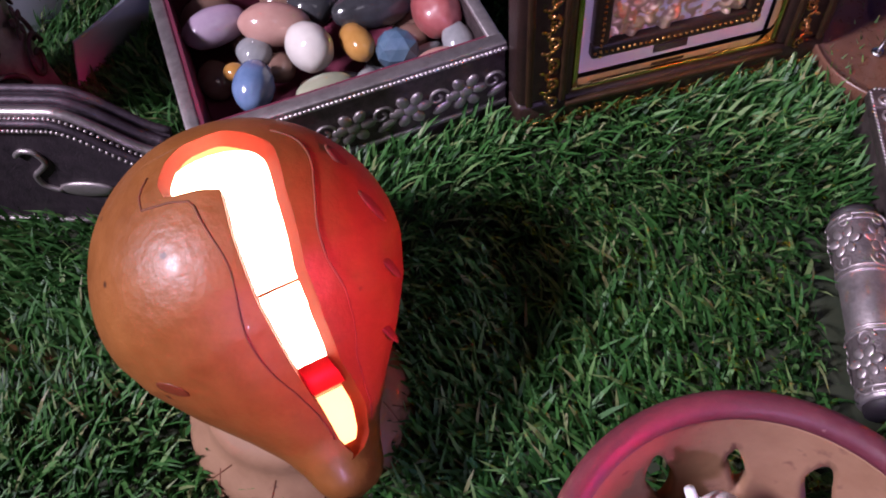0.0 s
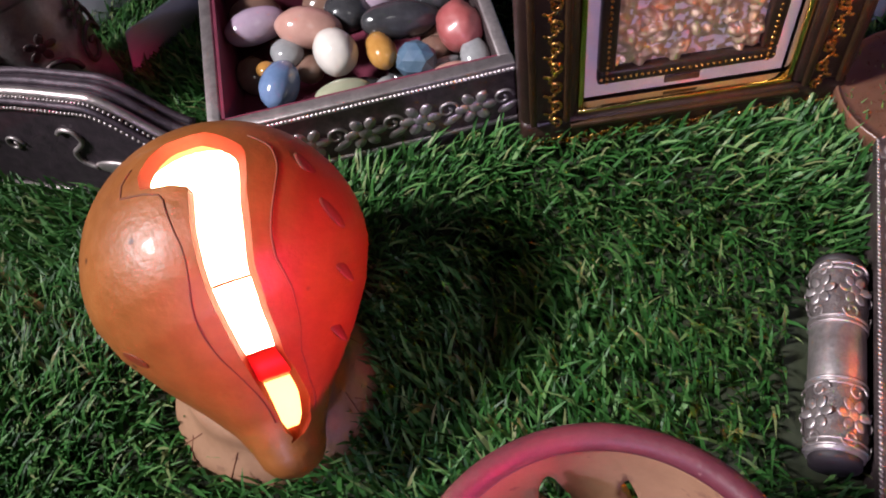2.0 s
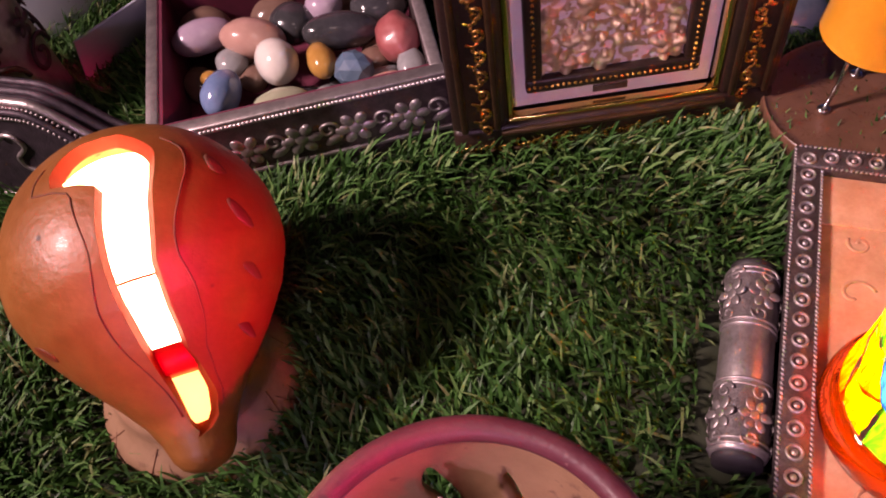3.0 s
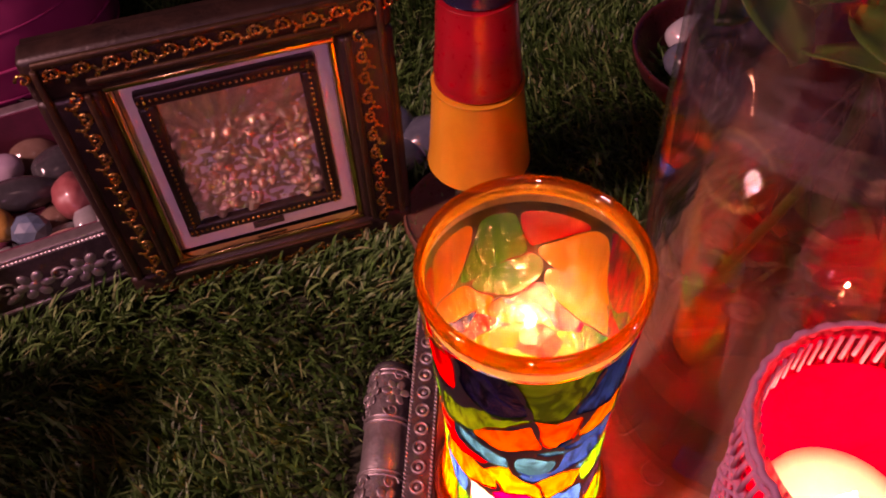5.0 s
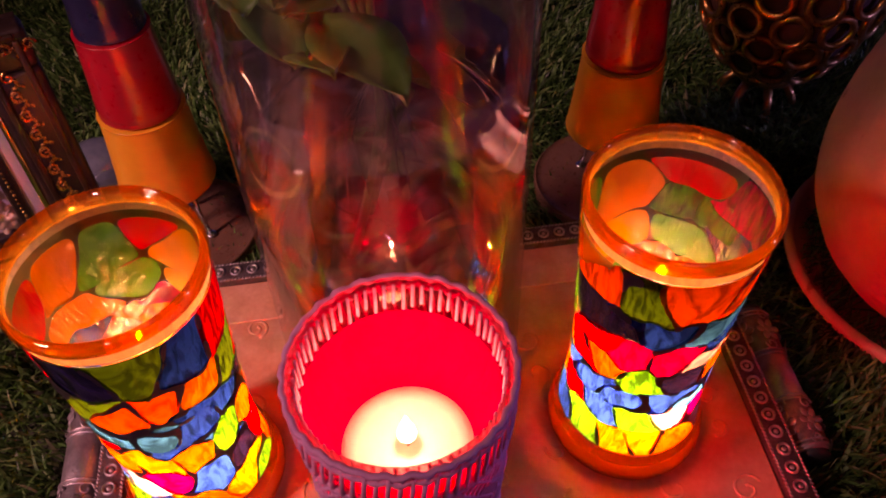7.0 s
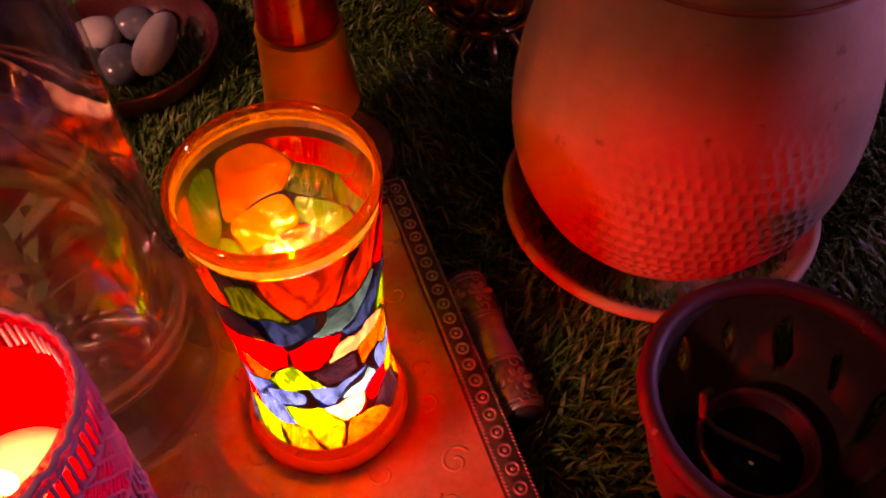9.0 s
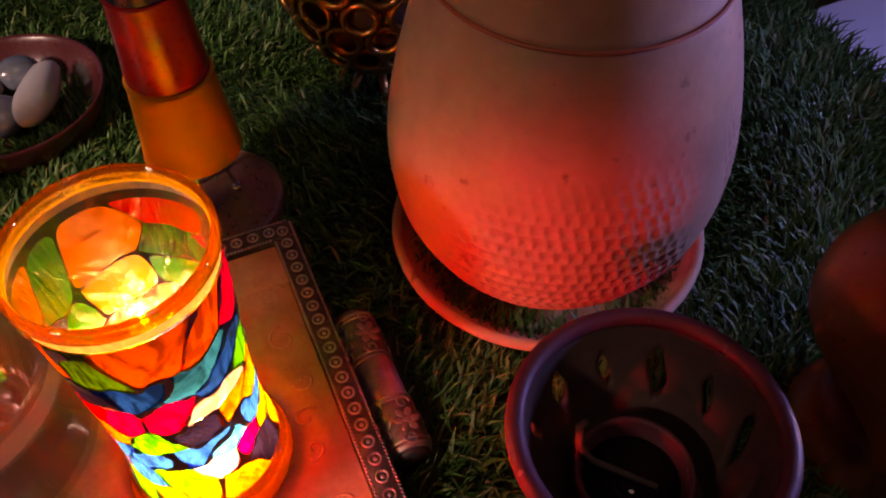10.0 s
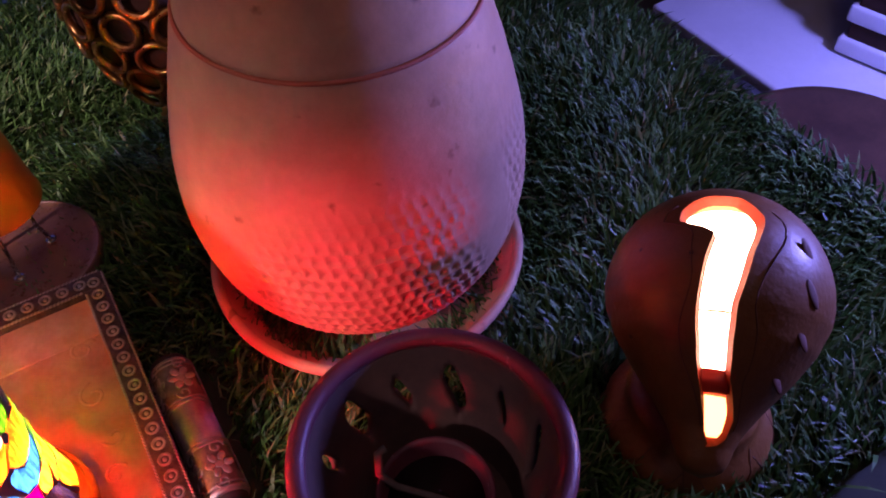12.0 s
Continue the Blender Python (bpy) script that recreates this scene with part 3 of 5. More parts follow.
def glass_radius(z):
    pts = [(0.0, 0.0385), (0.005, 0.0388), (0.010, 0.0372), (0.018, 0.0338), (0.03, 0.0322), (0.05, 0.0312), (0.08, 0.0318), (0.115, 0.0336), (0.145, 0.0354), (GLASS_H, 0.0368)]
    for (z0, r0), (z1, r1) in zip(pts, pts[1:]):
        if z <= z1:
            t = (z - z0) / (z1 - z0)
            return r0 + (r1 - r0) * t
    return pts[-1][1]


def flame(parent, z, h=0.014, x=0.0, y=0.0):
    prof = smooth_profile([(0.0003, 0), (h * 0.17, h * 0.16), (h * 0.2, h * 0.34), (h * 0.11, h * 0.68), (0.0002, h)], 5)
    part("flame", moved(lathe(prof, 16), pose(x, y, z)), FLAME, parent, "pointed yellow candle flame")
    part("wick", tube([(x, y, z - 0.004), (x + 0.0004, y, z), (x + 0.0002, y, z + 0.003)], 0.0006, 6), BARK, parent)


def ring(r, z, thick, seg=8):
    return tube([(r * math.cos(2 * math.pi * k / 72), r * math.sin(2 * math.pi * k / 72), z) for k in range(73)], thick, seg, caps=False)


def painted_tumbler(m, seed, bands):
    g = thing("painted_tumbler", m, "waisted glass tumbler painted with patches of stained colour, lit from inside", "candle glass", "painted tumblers")
    n = 44
    outer = [(glass_radius(GLASS_H * k / n), GLASS_H * k / n) for k in range(n + 1)]
    inner = [(max(min(r, 0.0368) - 0.0020, 0.005), z) for r, z in outer if z > 0.014]
    body = lathe([(0.0, 0.0)] + [(0.0378, 0.0)] + outer[1:] + [(outer[-1][0] - 0.0009, GLASS_H + 0.0009)] + inner[::-1] + [(0.0, 0.0135)], 72)
    part("glass_body", body, AMBER_GLASS, g, "clear amber-tinted glass")
    top = glass_radius(GLASS_H)
    band = [(top + 0.0002, GLASS_H - 0.0062), (top + 0.0010, GLASS_H - 0.0052), (top + 0.0009, GLASS_H - 0.0030), (top + 0.0010, GLASS_H - 0.0005), (top, GLASS_H + 0.0012), (top - 0.0016, GLASS_H + 0.0006), (top - 0.0016, GLASS_H - 0.0060)]
    part("rim_band", lathe(band, 72, closed=True), RIM_GLASS, g, "thick golden amber glass lip")
    for z in (GLASS_H - 0.0022, GLASS_H - 0.0058):
        part("rim_bead", ring(top - 0.0018, z, 0.0006), AMBER_RIM, g, "golden rim line")
    # added ring whose yellow colour stands for candle glow in the bare glass
    part("clear_band", lathe([(glass_radius(z) + 0.0003, z) for z in (PAINT_Z1 + 0.0006, PAINT_Z1 + 0.004, GLASS_H - 0.0066)], 72), GLOW_BAND, g, "pale yellow ring added for the glow of the bare glass below the lip")
    foot = [(0.0, -0.0002), (0.0380, -0.0002), (0.0391, 0.0030), (0.0390, 0.0055), (0.0380, 0.0102), (0.0352, 0.0190), (0.0342, 0.0190), (0.0368, 0.0102), (0.0376, 0.0050), (0.0, 0.0015)]
    part("foot_band", lathe(foot, 72), FOOT_GLASS, g, "thick amber glass foot")
    # paint: one middle for every patch, as (turn, height)
    rng = random.Random(seed)
    seeds = []
    base = PAINT_Z0
    for r, (tall, row) in enumerate(bands):
        for k, col in enumerate(row):
            if col == "-":
                continue
            a = 0.5 + (k + 0.5 + (0.45 if r % 2 else 0.0) + rng.uniform(-0.22, 0.22)) / len(row)
            z = base + tall * (0.5 + rng.uniform(-0.2, 0.2))
            seeds.append((a % 1.0, z, rng.uniform(1.0, 1.7) if tall > 0.015 else 2.6, rng.uniform(-0.5, 0.5), col))
        base += tall
    NA, NZ = 168, 66
    z0, z1 = PAINT_Z0, PAINT_Z1
    owner, gap, near_cells = {}, {}, {}
    for i in range(NA):
        for j in range(NZ):
            a, z = (i + 0.5) / NA, z0 + (z1 - z0) * (j + 0.5) / NZ
            wob = noise.noise((math.cos(a * 6.28) * 3, math.sin(a * 6.28) * 3 + seed, z * 55)) * 0.006
            best = []
            for s, (sa, sz, st, sh, col) in enumerate(seeds):
                da = (a - sa + 0.5) % 1.0 - 0.5
                u, v = da * 0.21, z - sz + wob
                best.append((math.hypot(u / st, (v - sh * u)), s))
            best.sort()
            owner[i, j] = best[0][1]
            gap[i, j] = best[1][0] - best[0][0]
            near_cells[i, j] = [s for dist, s in best[:3] if dist - best[0][0] < 0.0012]
    cells = {}
    for key, s in owner.items():
        i, j = key
        thin = seeds[s][4].isupper()
        if not thin and gap[key] < 0.0010 and noise.noise((math.cos(i / NA * 6.28) * 2.2, math.sin(i / NA * 6.28) * 2.2 + 7, j / NZ * 3 + seed)) > -0.3:
            cells.setdefault("lead", []).append(key)
        if thin:
            # washes are rounded dabs with bare glass between them
            cells.setdefault("wash", []).append(key)
            if gap[key] > 0.0005 and j < NZ - 2:
                cells.setdefault(s, []).append(key)
            continue
        for t in near_cells[key]:
            if not seeds[t][4].isupper():
                cells.setdefault(t, []).append(key)
    for s, keys in cells.items():
        if len(keys) < 6:
            continue
        bm = bmesh.new()
        vs = {}
        lift = 0.0003 + 0.0008 * ((s * 37) % 17) / 17 if isinstance(s, int) else (0.0013 if s == "lead" else 0.0015)

        def vert(i, j):
            i %= NA
            if (i, j) not in vs:
                z = z0 + (z1 - z0) * j / NZ
                a = 2 * math.pi * (i / NA)
                rr = glass_radius(z) + lift
                vs[i, j] = bm.verts.new((rr * math.cos(a), rr * math.sin(a), z))
            return vs[i, j]

        for i, j in keys:
            bm.faces.new((vert(i, j), vert(i + 1, j), vert(i + 1, j + 1), vert(i, j + 1)))
        # soften the stair-stepped outline
        edge = [v for v in bm.verts if v.is_boundary]
        for _ in range(9 if isinstance(s, int) and seeds[s][4].isupper() else 3):
            new_co = {}
            for v in edge:
                near = [e.other_vert(v) for e in v.link_edges if e.is_boundary]
                if len(near) == 2:
                    new_co[v] = v.co * 0.4 + (near[0].co + near[1].co) * 0.3
            for v, c in new_co.items():
                v.co = c
        if s == "lead":
            part("paint_outline", bm, LEAD, g, "black outlines between the colours")
        elif s == "wash":
            part("paint_wash", bm, WASH, g, "thin olive wash under the dabs")
        else:
            part("paint_patch", bm, PAINTS[seeds[s][4]], g)
    tealight = part("tealight", lathe([(0, 0.0138), (0.019, 0.0138), (0.0192, 0.028), (0.0185, 0.0282), (0.018, 0.0265), (0, 0.0265)], 40), WHITE_WAX, g, "white tealight")
    flame(tealight, 0.0305, 0.016)
    return g


GL_L, GL_R = (0.395, 0.269), (0.608, 0.258)
painted_tumbler(pose(*GL_L, TRAY_Z + 0.002, 0, 0, 0), 11, LEFT_BANDS)
painted_tumbler(pose(*GL_R, TRAY_Z + 0.002, 0, 0, 8), 23, RIGHT_BANDS)
for nm, (x, y), watts in (("flame_light_left", GL_L, 2.2), ("flame_light_right", GL_R, 2.2)):
    point_lamp(nm, (x, y, TRAY_Z + 0.0525), 0.0015, watts, (1.0, 0.60, 0.30))


# ---- red votive glass in crochet ----
def crochet_votive(m):
    g = thing("red_votive", m, "red candle glass in a mauve crochet sleeve", "candle glass")
    R, H = 0.0385, 0.148
    r0 = 0.031
    prof = [(r0 + (R - r0) * (k / 20) ** 0.8, H * k / 20) for k in range(21)]
    shell = lathe([(0, 0)] + prof + [(R - 0.0008, H + 0.0006), (R - 0.0016, H)] + [(r - 0.0018, z) for r, z in prof[::-1] if z > 0.006] + [(0, 0.006)], 72)
    part("glass_body", shell, PINK_GLASS, g, "clear pinkish glass")
    part("red_liner", lathe(smooth_profile([(0.0352, H - 0.016), (0.0348, H - 0.024), (0.0325, 0.112), (0.0285, 0.1), (0.0262, 0.094), (0.025, 0.088)], 5), 64), RED_GLASS, g, "red wax wall around the pool")
    wax = part("wax", lathe([(0, 0.02), (0.0255, 0.02), (0.0268, 0.0925), (0.020, 0.0915), (0.010, 0.091), (0, 0.091)], 48), PINK_WAX, g, "pinkish white wax")
    flame(wax, 0.096, 0.018)
    # sleeve: slanting threads between a closed top band and a foot band
    zt, zb = H + 0.001, H - 0.024
    for k in range(60):
        a0 = 2 * math.pi * k / 60
        for s in (-1, 1):
            pts = []
            for i in range(9):
                z = 0.004 + (zb - 0.004) * i / 8
                rr = r0 + (R - r0) * (z / H) ** 0.8 + 0.0014
                a = a0 + s * 0.34 * math.sin(i * 0.9)
                pts.append((rr * math.cos(a), rr * math.sin(a), z))
            if k % 2 == 0 or s > 0:
                part("crochet_thread", tube(pts, 0.0008, 5), LACE, g)
    for z, rad in ((H - 0.001, 0.0013), (H - 0.006, 0.0012), (H - 0.0235, 0.0016), (H - 0.058, 0.0013), (H - 0.09, 0.0013), (0.004, 0.0018)):
        rr = r0 + (R - r0) * (z / H) ** 0.8 + 0.0012
        pts = [((rr + 0.0005 * math.sin(k * 2.1)) * math.cos(2 * math.pi * k / 96), (rr + 0.0005 * math.sin(k * 2.1)) * math.sin(2 * math.pi * k / 96), z + 0.0006 * math.sin(k * 1.7)) for k in range(97)]
        part("crochet_round", tube(pts, rad, 6, caps=False), LACE, g)
    for k in range(64):
        a = 2 * math.pi * k / 64
        rr = R + 0.001
        part("crochet_stitch", tube([(rr * math.cos(a), rr * math.sin(a), H - 0.023), (rr * 1.01 * math.cos(a + 0.02), rr * 1.01 * math.sin(a + 0.02), H - 0.014), (rr * math.cos(a + 0.05), rr * math.sin(a + 0.05), H - 0.004)], 0.0009, 5), LACE, g)
        ri = R - 0.0022
        part("inner_loop", tube([(ri * math.cos(a), ri * math.sin(a), H - 0.002), (ri * 0.985 * math.cos(a + 0.02), ri * 0.985 * math.sin(a + 0.02), H - 0.012 - 0.004 * (k % 3) / 2)], 0.0007, 5), LACE, g)
    return g


crochet_votive(pose(0.4925, 0.214, TRAY_Z + 0.002))
point_lamp("flame_light_votive", (0.4925, 0.214, TRAY_Z + 0.002 + 0.1185), 0.0015, 0.27, (1.0, 0.5, 0.25))


# ---- glass vase with water and plant ----
def leaf(length, width, curl=0.25):
    bm = bmesh.new()
    n = 10
    rows = []
    for i in range(n + 1):
        t = i / n
        w = width * math.sin(math.pi * min(1, t * 0.96 + 0.02)) ** 0.8 * (1 - 0.35 * t)
        z = -curl * length * t * t
        rows.append([bm.verts.new((s * w, t * length, z + abs(s) * width * 0.25)) for s in (-1, -0.5, 0, 0.5, 1)])
    for a, b in zip(rows, rows[1:]):
        for k in range(4):
            bm.faces.new((a[k], a[k + 1], b[k + 1], b[k]))
    top = bmesh.ops.extrude_face_region(bm, geom=bm.faces[:])
    bmesh.ops.translate(bm, verts=[v for v in top["geom"] if isinstance(v, bmesh.types.BMVert)], vec=(0, 0, 0.0006))
    bmesh.ops.recalc_face_normals(bm, faces=bm.faces)
    return bm


VX, VY, VR = 0.503, 0.3165, 0.0605
vase = thing("glass_vase", pose(VX, VY, TRAY_Z + 0.002), "tall clear glass cylinder vase half full of water", "vase")
VH = 0.30
part("glass_wall", lathe([(0, 0), (VR - 0.002, 0), (VR, 0.002), (VR, VH), (VR - 0.001, VH + 0.001), (VR - 0.002, VH), (VR - 0.002, 0.006), (0, 0.006)], 96), CLEAR_GLASS, vase)
FILM, nt, p = nodes_of("cloudy_water_film")
p.inputs["Base Color"].default_value = (0.52, 0.38, 0.40, 1)
p.inputs["Roughness"].default_value = 0.35
co = nt.nodes.new("ShaderNodeTexCoord")
n1 = add(nt, "ShaderNodeTexNoise", Scale=45.0, Detail=6.0, Distortion=1.2)
nt.links.new(co.outputs["Object"], n1.inputs["Vector"])
mr = nt.nodes.new("ShaderNodeMapRange")
mr.inputs[1].default_value, mr.inputs[2].default_value, mr.inputs[3].default_value, mr.inputs[4].default_value = 0.42, 0.72, 0.03, 0.30
nt.links.new(n1.outputs["Fac"], mr.inputs[0])
nt.links.new(mr.outputs[0], p.inputs["Alpha"])
WL = 0.192
part("water", lathe([(0, 0.0056), (VR - 0.0023, 0.0056), (VR - 0.0023, WL), (0, WL)], 96), WATER, vase, "still clear water")
part("water_film", lathe([(0, WL + 0.0006), (VR - 0.0026, WL + 0.0006), (VR - 0.0026, WL + 0.0012), (0, WL + 0.0012)], 72), FILM, vase, "cloudy film on the water")
part("scum_band", lathe([(VR - 0.0026, WL - 0.004), (VR - 0.0026, WL + 0.018), (VR - 0.0032, WL + 0.018), (VR - 0.0032, WL - 0.004)], 96, closed=True), FILM, vase, "cloudy white line left by the water")
plant = thing("pothos_cutting", pose(VX, VY, TRAY_Z + WL), "green leafy cutting standing in the vase water", "plant")
rnd = random.Random(8)
for k in range(15):
    ang = rnd.uniform(0, 360)
    low = k < 9
    bm = moved(leaf(rnd.uniform(0.034, 0.052), rnd.uniform(0.013, 0.020)), pose(0, 0, 0, rnd.uniform(-5, 45), rnd.uniform(-20, 20), ang))
    moved(bm, pose(rnd.uniform(-0.046, -0.014) if low else rnd.uniform(-0.038, 0.0), rnd.uniform(-0.012, 0.016), rnd.uniform(0.008, 0.035) if low else rnd.uniform(0.04, 0.09)))
    for v in bm.verts:
        rad = math.hypot(v.co.x, v.co.y)
        if rad > 0.052:
            v.co.x, v.co.y, v.co.z = v.co.x * 0.052 / rad, v.co.y * 0.052 / rad, v.co.z + 0.4 * (rad - 0.052)
    part("leaf", bm, LEAF, plant)
for k in range(4):
    part("stem", tube([(0.006 * k - 0.012, 0.01, -0.10 + 0.02 * k), (0.004 * k, 0.004 * k, -0.03), (-0.004 * k, 0.0, 0.04), (0.004, 0.006, 0.10)], 0.0016, 8), LEAF, plant, "pale green stem")
for k in range(10):
    x, y = rnd.uniform(-0.02, 0.02), rnd.uniform(-0.02, 0.02)
    part("root", tube([(x * 0.3, y * 0.3, -0.004), (x, y, -0.02 - 0.01 * rnd.random()), (x * 1.5 + rnd.uniform(-0.01, 0.01), y * 1.4, -0.04 - 0.03 * rnd.random())], 0.0006, 5, 0.4), WICK, plant, "pale thin root")


# ---- tiered lacquered lamps on wire legs ----
def tiered_lamp(m):
    g = thing("tiered_lamp", m, "yellow and dark red lacquered cups stacked on wire legs", "ornament", "tiered ornaments")
    part("foot_disc", lathe(smooth_profile([(0, 0.002), (0.040, 0.002), (0.0455, 0.010), (0.046, 0.0165), (0.0445, 0.0185), (0.040, 0.0175), (0, 0.0175)], 3), 56), DISC_BROWN, g, "brown glossy round foot")
    for k in range(3):
        a = 2 * math.pi * k / 3 - 0.55
        x, y = 0.013 * math.cos(a), 0.013 * math.sin(a)
        part("wire_leg", tube([(x * 1.4, y * 1.4, 0.0178), (x * 1.15, y * 1.15, 0.035), (x, y, 0.066)], 0.0013, 8), STEEL, g, "bright wire leg")
        part("leg_pad", moved(ball(0.0036, 2, (1, 1, 0.4)), pose(x * 1.4, y * 1.4, 0.0184)), STEEL, g)
    part("yellow_cup", lathe(smooth_profile([(0.0, 0.0632), (0.026, 0.0632), (0.0282, 0.0655), (0.0272, 0.075), (0.0252, 0.098), (0.0238, 0.1155), (0.0222, 0.118), (0.0, 0.1185)], 4), 56), YELLOW_WAX, g)
    part("red_cup", lathe(smooth_profile([(0.0, 0.1185), (0.0205, 0.1188), (0.0222, 0.1225), (0.0224, 0.127), (0.0212, 0.140), (0.0195, 0.166), (0.018, 0.1695), (0.0, 0.170)], 4), 56), RED_WAX, g, "dark red upper cup")
    part("navy_cup", lathe(smooth_profile([(0.0, 0.170), (0.0165, 0.1702), (0.0178, 0.173), (0.0168, 0.187), (0.0155, 0.205), (0.0, 0.207)], 4), 48), BLUE_WAX, g, "navy top cup")
    return g


lampL = tiered_lamp(pose(0.3815, 0.447, 0.0))
copy_thing(lampL, pose(0.656, 0.434, 0.0, 0, 0, 40))


# ---- framed relief picture ----
FRAME_TURN = math.degrees(math.atan2(0.033, 0.103))
FRAME_AT = pose(0.2615, 0.4205, -0.001, 0, 0, FRAME_TURN)


def framed_relief(m):
    """Lies in the local xz plane, facing -y."""
    g = thing("picture_frame", m, "dark carved frame with gilt ornament round a gold foil relief", "picture frame")
    W, H, B = 0.167, 0.177, 0.029
    V, VB = 0.0235, 0.0245
    x, z0, z1 = W / 2, 0.0, H
    for nm, w, h, cx, cz in (("frame_rail", W, VB, 0, z0 + VB / 2), ("frame_rail", W, V, 0, z1 - V / 2), ("frame_stile", B, H - V - VB, -x + B / 2, (H - V + VB) / 2), ("frame_stile", B, H - V - VB, x - B / 2, (H - V + VB) / 2)):
        part(nm, moved(box(w, 0.016, h, (0, 0, -h / 2), 0.003), pose(cx, 0.008, cz)), WOOD_DARK, g)
        long_w = w > h
        for s in (-1, 1):
            if long_w:
                part("raised_edge", moved(box(w - 0.012 - (0 if s * (cz - H / 2) > 0 else 2 * B - 0.02), 0.003, 0.0035, (0, 0, 0), 0.001), pose(cx, -0.0005, cz + s * (V / 2 - 0.005))), BRONZE, g, "bronzed raised edge")
            else:
                part("raised_edge", moved(box(0.0035, 0.003, h + (0.018 if s * cx > 0 else -0.0), (0, 0, -h / 2), 0.001), pose(cx + s * (B / 2 - 0.006), -0.0005, cz)), BRONZE, g, "bronzed raised edge")
        n = int((w if long_w else h) / 0.0125)
        for k in range(n):
            t = (k + 0.5) / n - 0.5
            px, pz = (cx + t * w, cz) if long_w else (cx, cz + t * h)
            bm = moved(join(flower_relief(0.0034, 3), moved(scroll_relief(0.0036, 1.1, 0.0008), pose(0.0055, 0.0026, 0)), moved(scroll_relief(0.0036, 1.1, 0.0008), pose(-0.0055, 0.0026, 0, 0, 180))), pose(px, -0.0008, pz, 90, 0, 0) @ pose(0, 0, 0, 0, 0, (0 if cz > H / 2 else 180) if long_w else (90 if cx > 0 else -90)))
            part("gilt_scroll", bm, GILT, g, "antique gilt scrollwork")
    iw, ih = W - 2 * B, H - V - VB
    cz = (H - V + VB) / 2
    for w, h, px, pz in ((iw, 0.0032, 0, cz - ih / 2 + 0.0016), (iw, 0.0032, 0, cz + ih / 2 - 0.0016), (0.0032, ih - 0.0064, -iw / 2 + 0.0016, cz), (0.0032, ih - 0.0064, iw / 2 - 0.0016, cz)):
        part("gold_fillet", moved(box(w, 0.006, h, (0, 0, -h / 2), 0.0008), pose(px, 0.005, pz)), BRIGHT_GOLD, g, "bright gold inner fillet")
    part("mount_board", moved(box(iw - 0.006, 0.002, ih - 0.006, (0, 0, -(ih - 0.006) / 2), 0), pose(0, 0.0115, cz)), MOUNT, g, "cream mount board", smooth=False)
    mw, mh, mb = 0.088, 0.103, 0.0085
    cz2 = cz + 0.0022
    for w, h, px, pz in ((mw, mb, 0, cz2 - mh / 2 + mb / 2), (mw, mb, 0, cz2 + mh / 2 - mb / 2), (mb, mh - 2 * mb, -mw / 2 + mb / 2, cz2), (mb, mh - 2 * mb, mw / 2 - mb / 2, cz2)):
        part("inner_moulding", moved(box(w, 0.006, h, (0, 0, -h / 2), 0.0015), pose(px, 0.0085, pz)), WOOD_DARK, g, "dark inner moulding")
    # beading on the inner moulding
    beads = []
    for k in range(30):
        t = (k + 0.5) / 30 - 0.5
        for px, pz in ((t * mw, cz2 + mh / 2 - mb * 0.5), (t * mw, cz2 - mh / 2 + mb * 0.5), (mw / 2 - mb * 0.5, cz2 + t * mh), (-mw / 2 + mb * 0.5, cz2 + t * mh)):
            beads.append(moved(ball(0.0010, 1), pose(px, 0.0053, pz)))
    part("beading", join(*beads), GILT, g, "row of tiny gilt beads")
    part("caption_plate", moved(box(0.018, 0.001, 0.0048, (0, 0, 0), 0.0003), pose(0, 0.0099, cz - ih / 2 + 0.0062)), SILVER_DARK, g, "small dull plate with unreadable lettering")
    # foil: crumpled relief sheet with plain raised shapes
    fw, fh = mw - 2 * mb, mh - 2 * mb
    bm = bmesh.new()
    nx, nz = 70, 84
    rng = random.Random(4)
    lumps = [(rng.uniform(-fw / 2, fw / 2), rng.uniform(-fh / 2, fh * 0.22), rng.uniform(0.0020, 0.0044), rng.uniform(-1.5, 1.5), rng.uniform(0.7, 2.4)) for _ in range(150)]
    grid = []
    for j in range(nz + 1):
        row = []
        for i in range(nx + 1):
            px, pz = fw * (i / nx - 0.5), fh * (j / nz - 0.5)
            h = 0.0
            for lx, lz, lr, la, le in lumps:
                dx, dz = px - lx, pz - lz
                if abs(dx) > 0.012 or abs(dz) > 0.012:
                    continue
                u, v = (dx * math.cos(la) + dz * math.sin(la)) / le, -dx * math.sin(la) + dz * math.cos(la)
                q = 1 - (u * u + v * v) / (lr * lr * 0.45)
                if q > 0:
                    h = max(h, 0.0036 * math.sqrt(q))
            ray = 0.0008 * abs(math.sin(10 * math.atan2(pz - 0.01, px + 0.01))) if pz > 0.008 else 0
            h += ray + 0.0005 * noise.noise((px * 300, pz * 300, 0))
            row.append(bm.verts.new((px, 0.0105 - h, cz2 + pz)))
        grid.append(row)
    for a, b in zip(grid, grid[1:]):
        for i in range(nx):
            bm.faces.new((a[i], a[i + 1], b[i + 1], b[i]))
    part("foil_relief", bm, RELIEF, g, "gold foil embossed with a crowded scene")
    part("backing", moved(box(W - 0.004, 0.004, H - 0.004, (0, 0, 0.002), 0), pose(0, 0.0185, 0)), WOOD_DARK, g, smooth=False)
    part("strut", moved(box(0.03, 0.003, 0.12, (0, 0, 0), 0.001), pose(0, 0.062, 0.0, 20)), WOOD_DARK, g)
    return g


framed_relief(FRAME_AT)


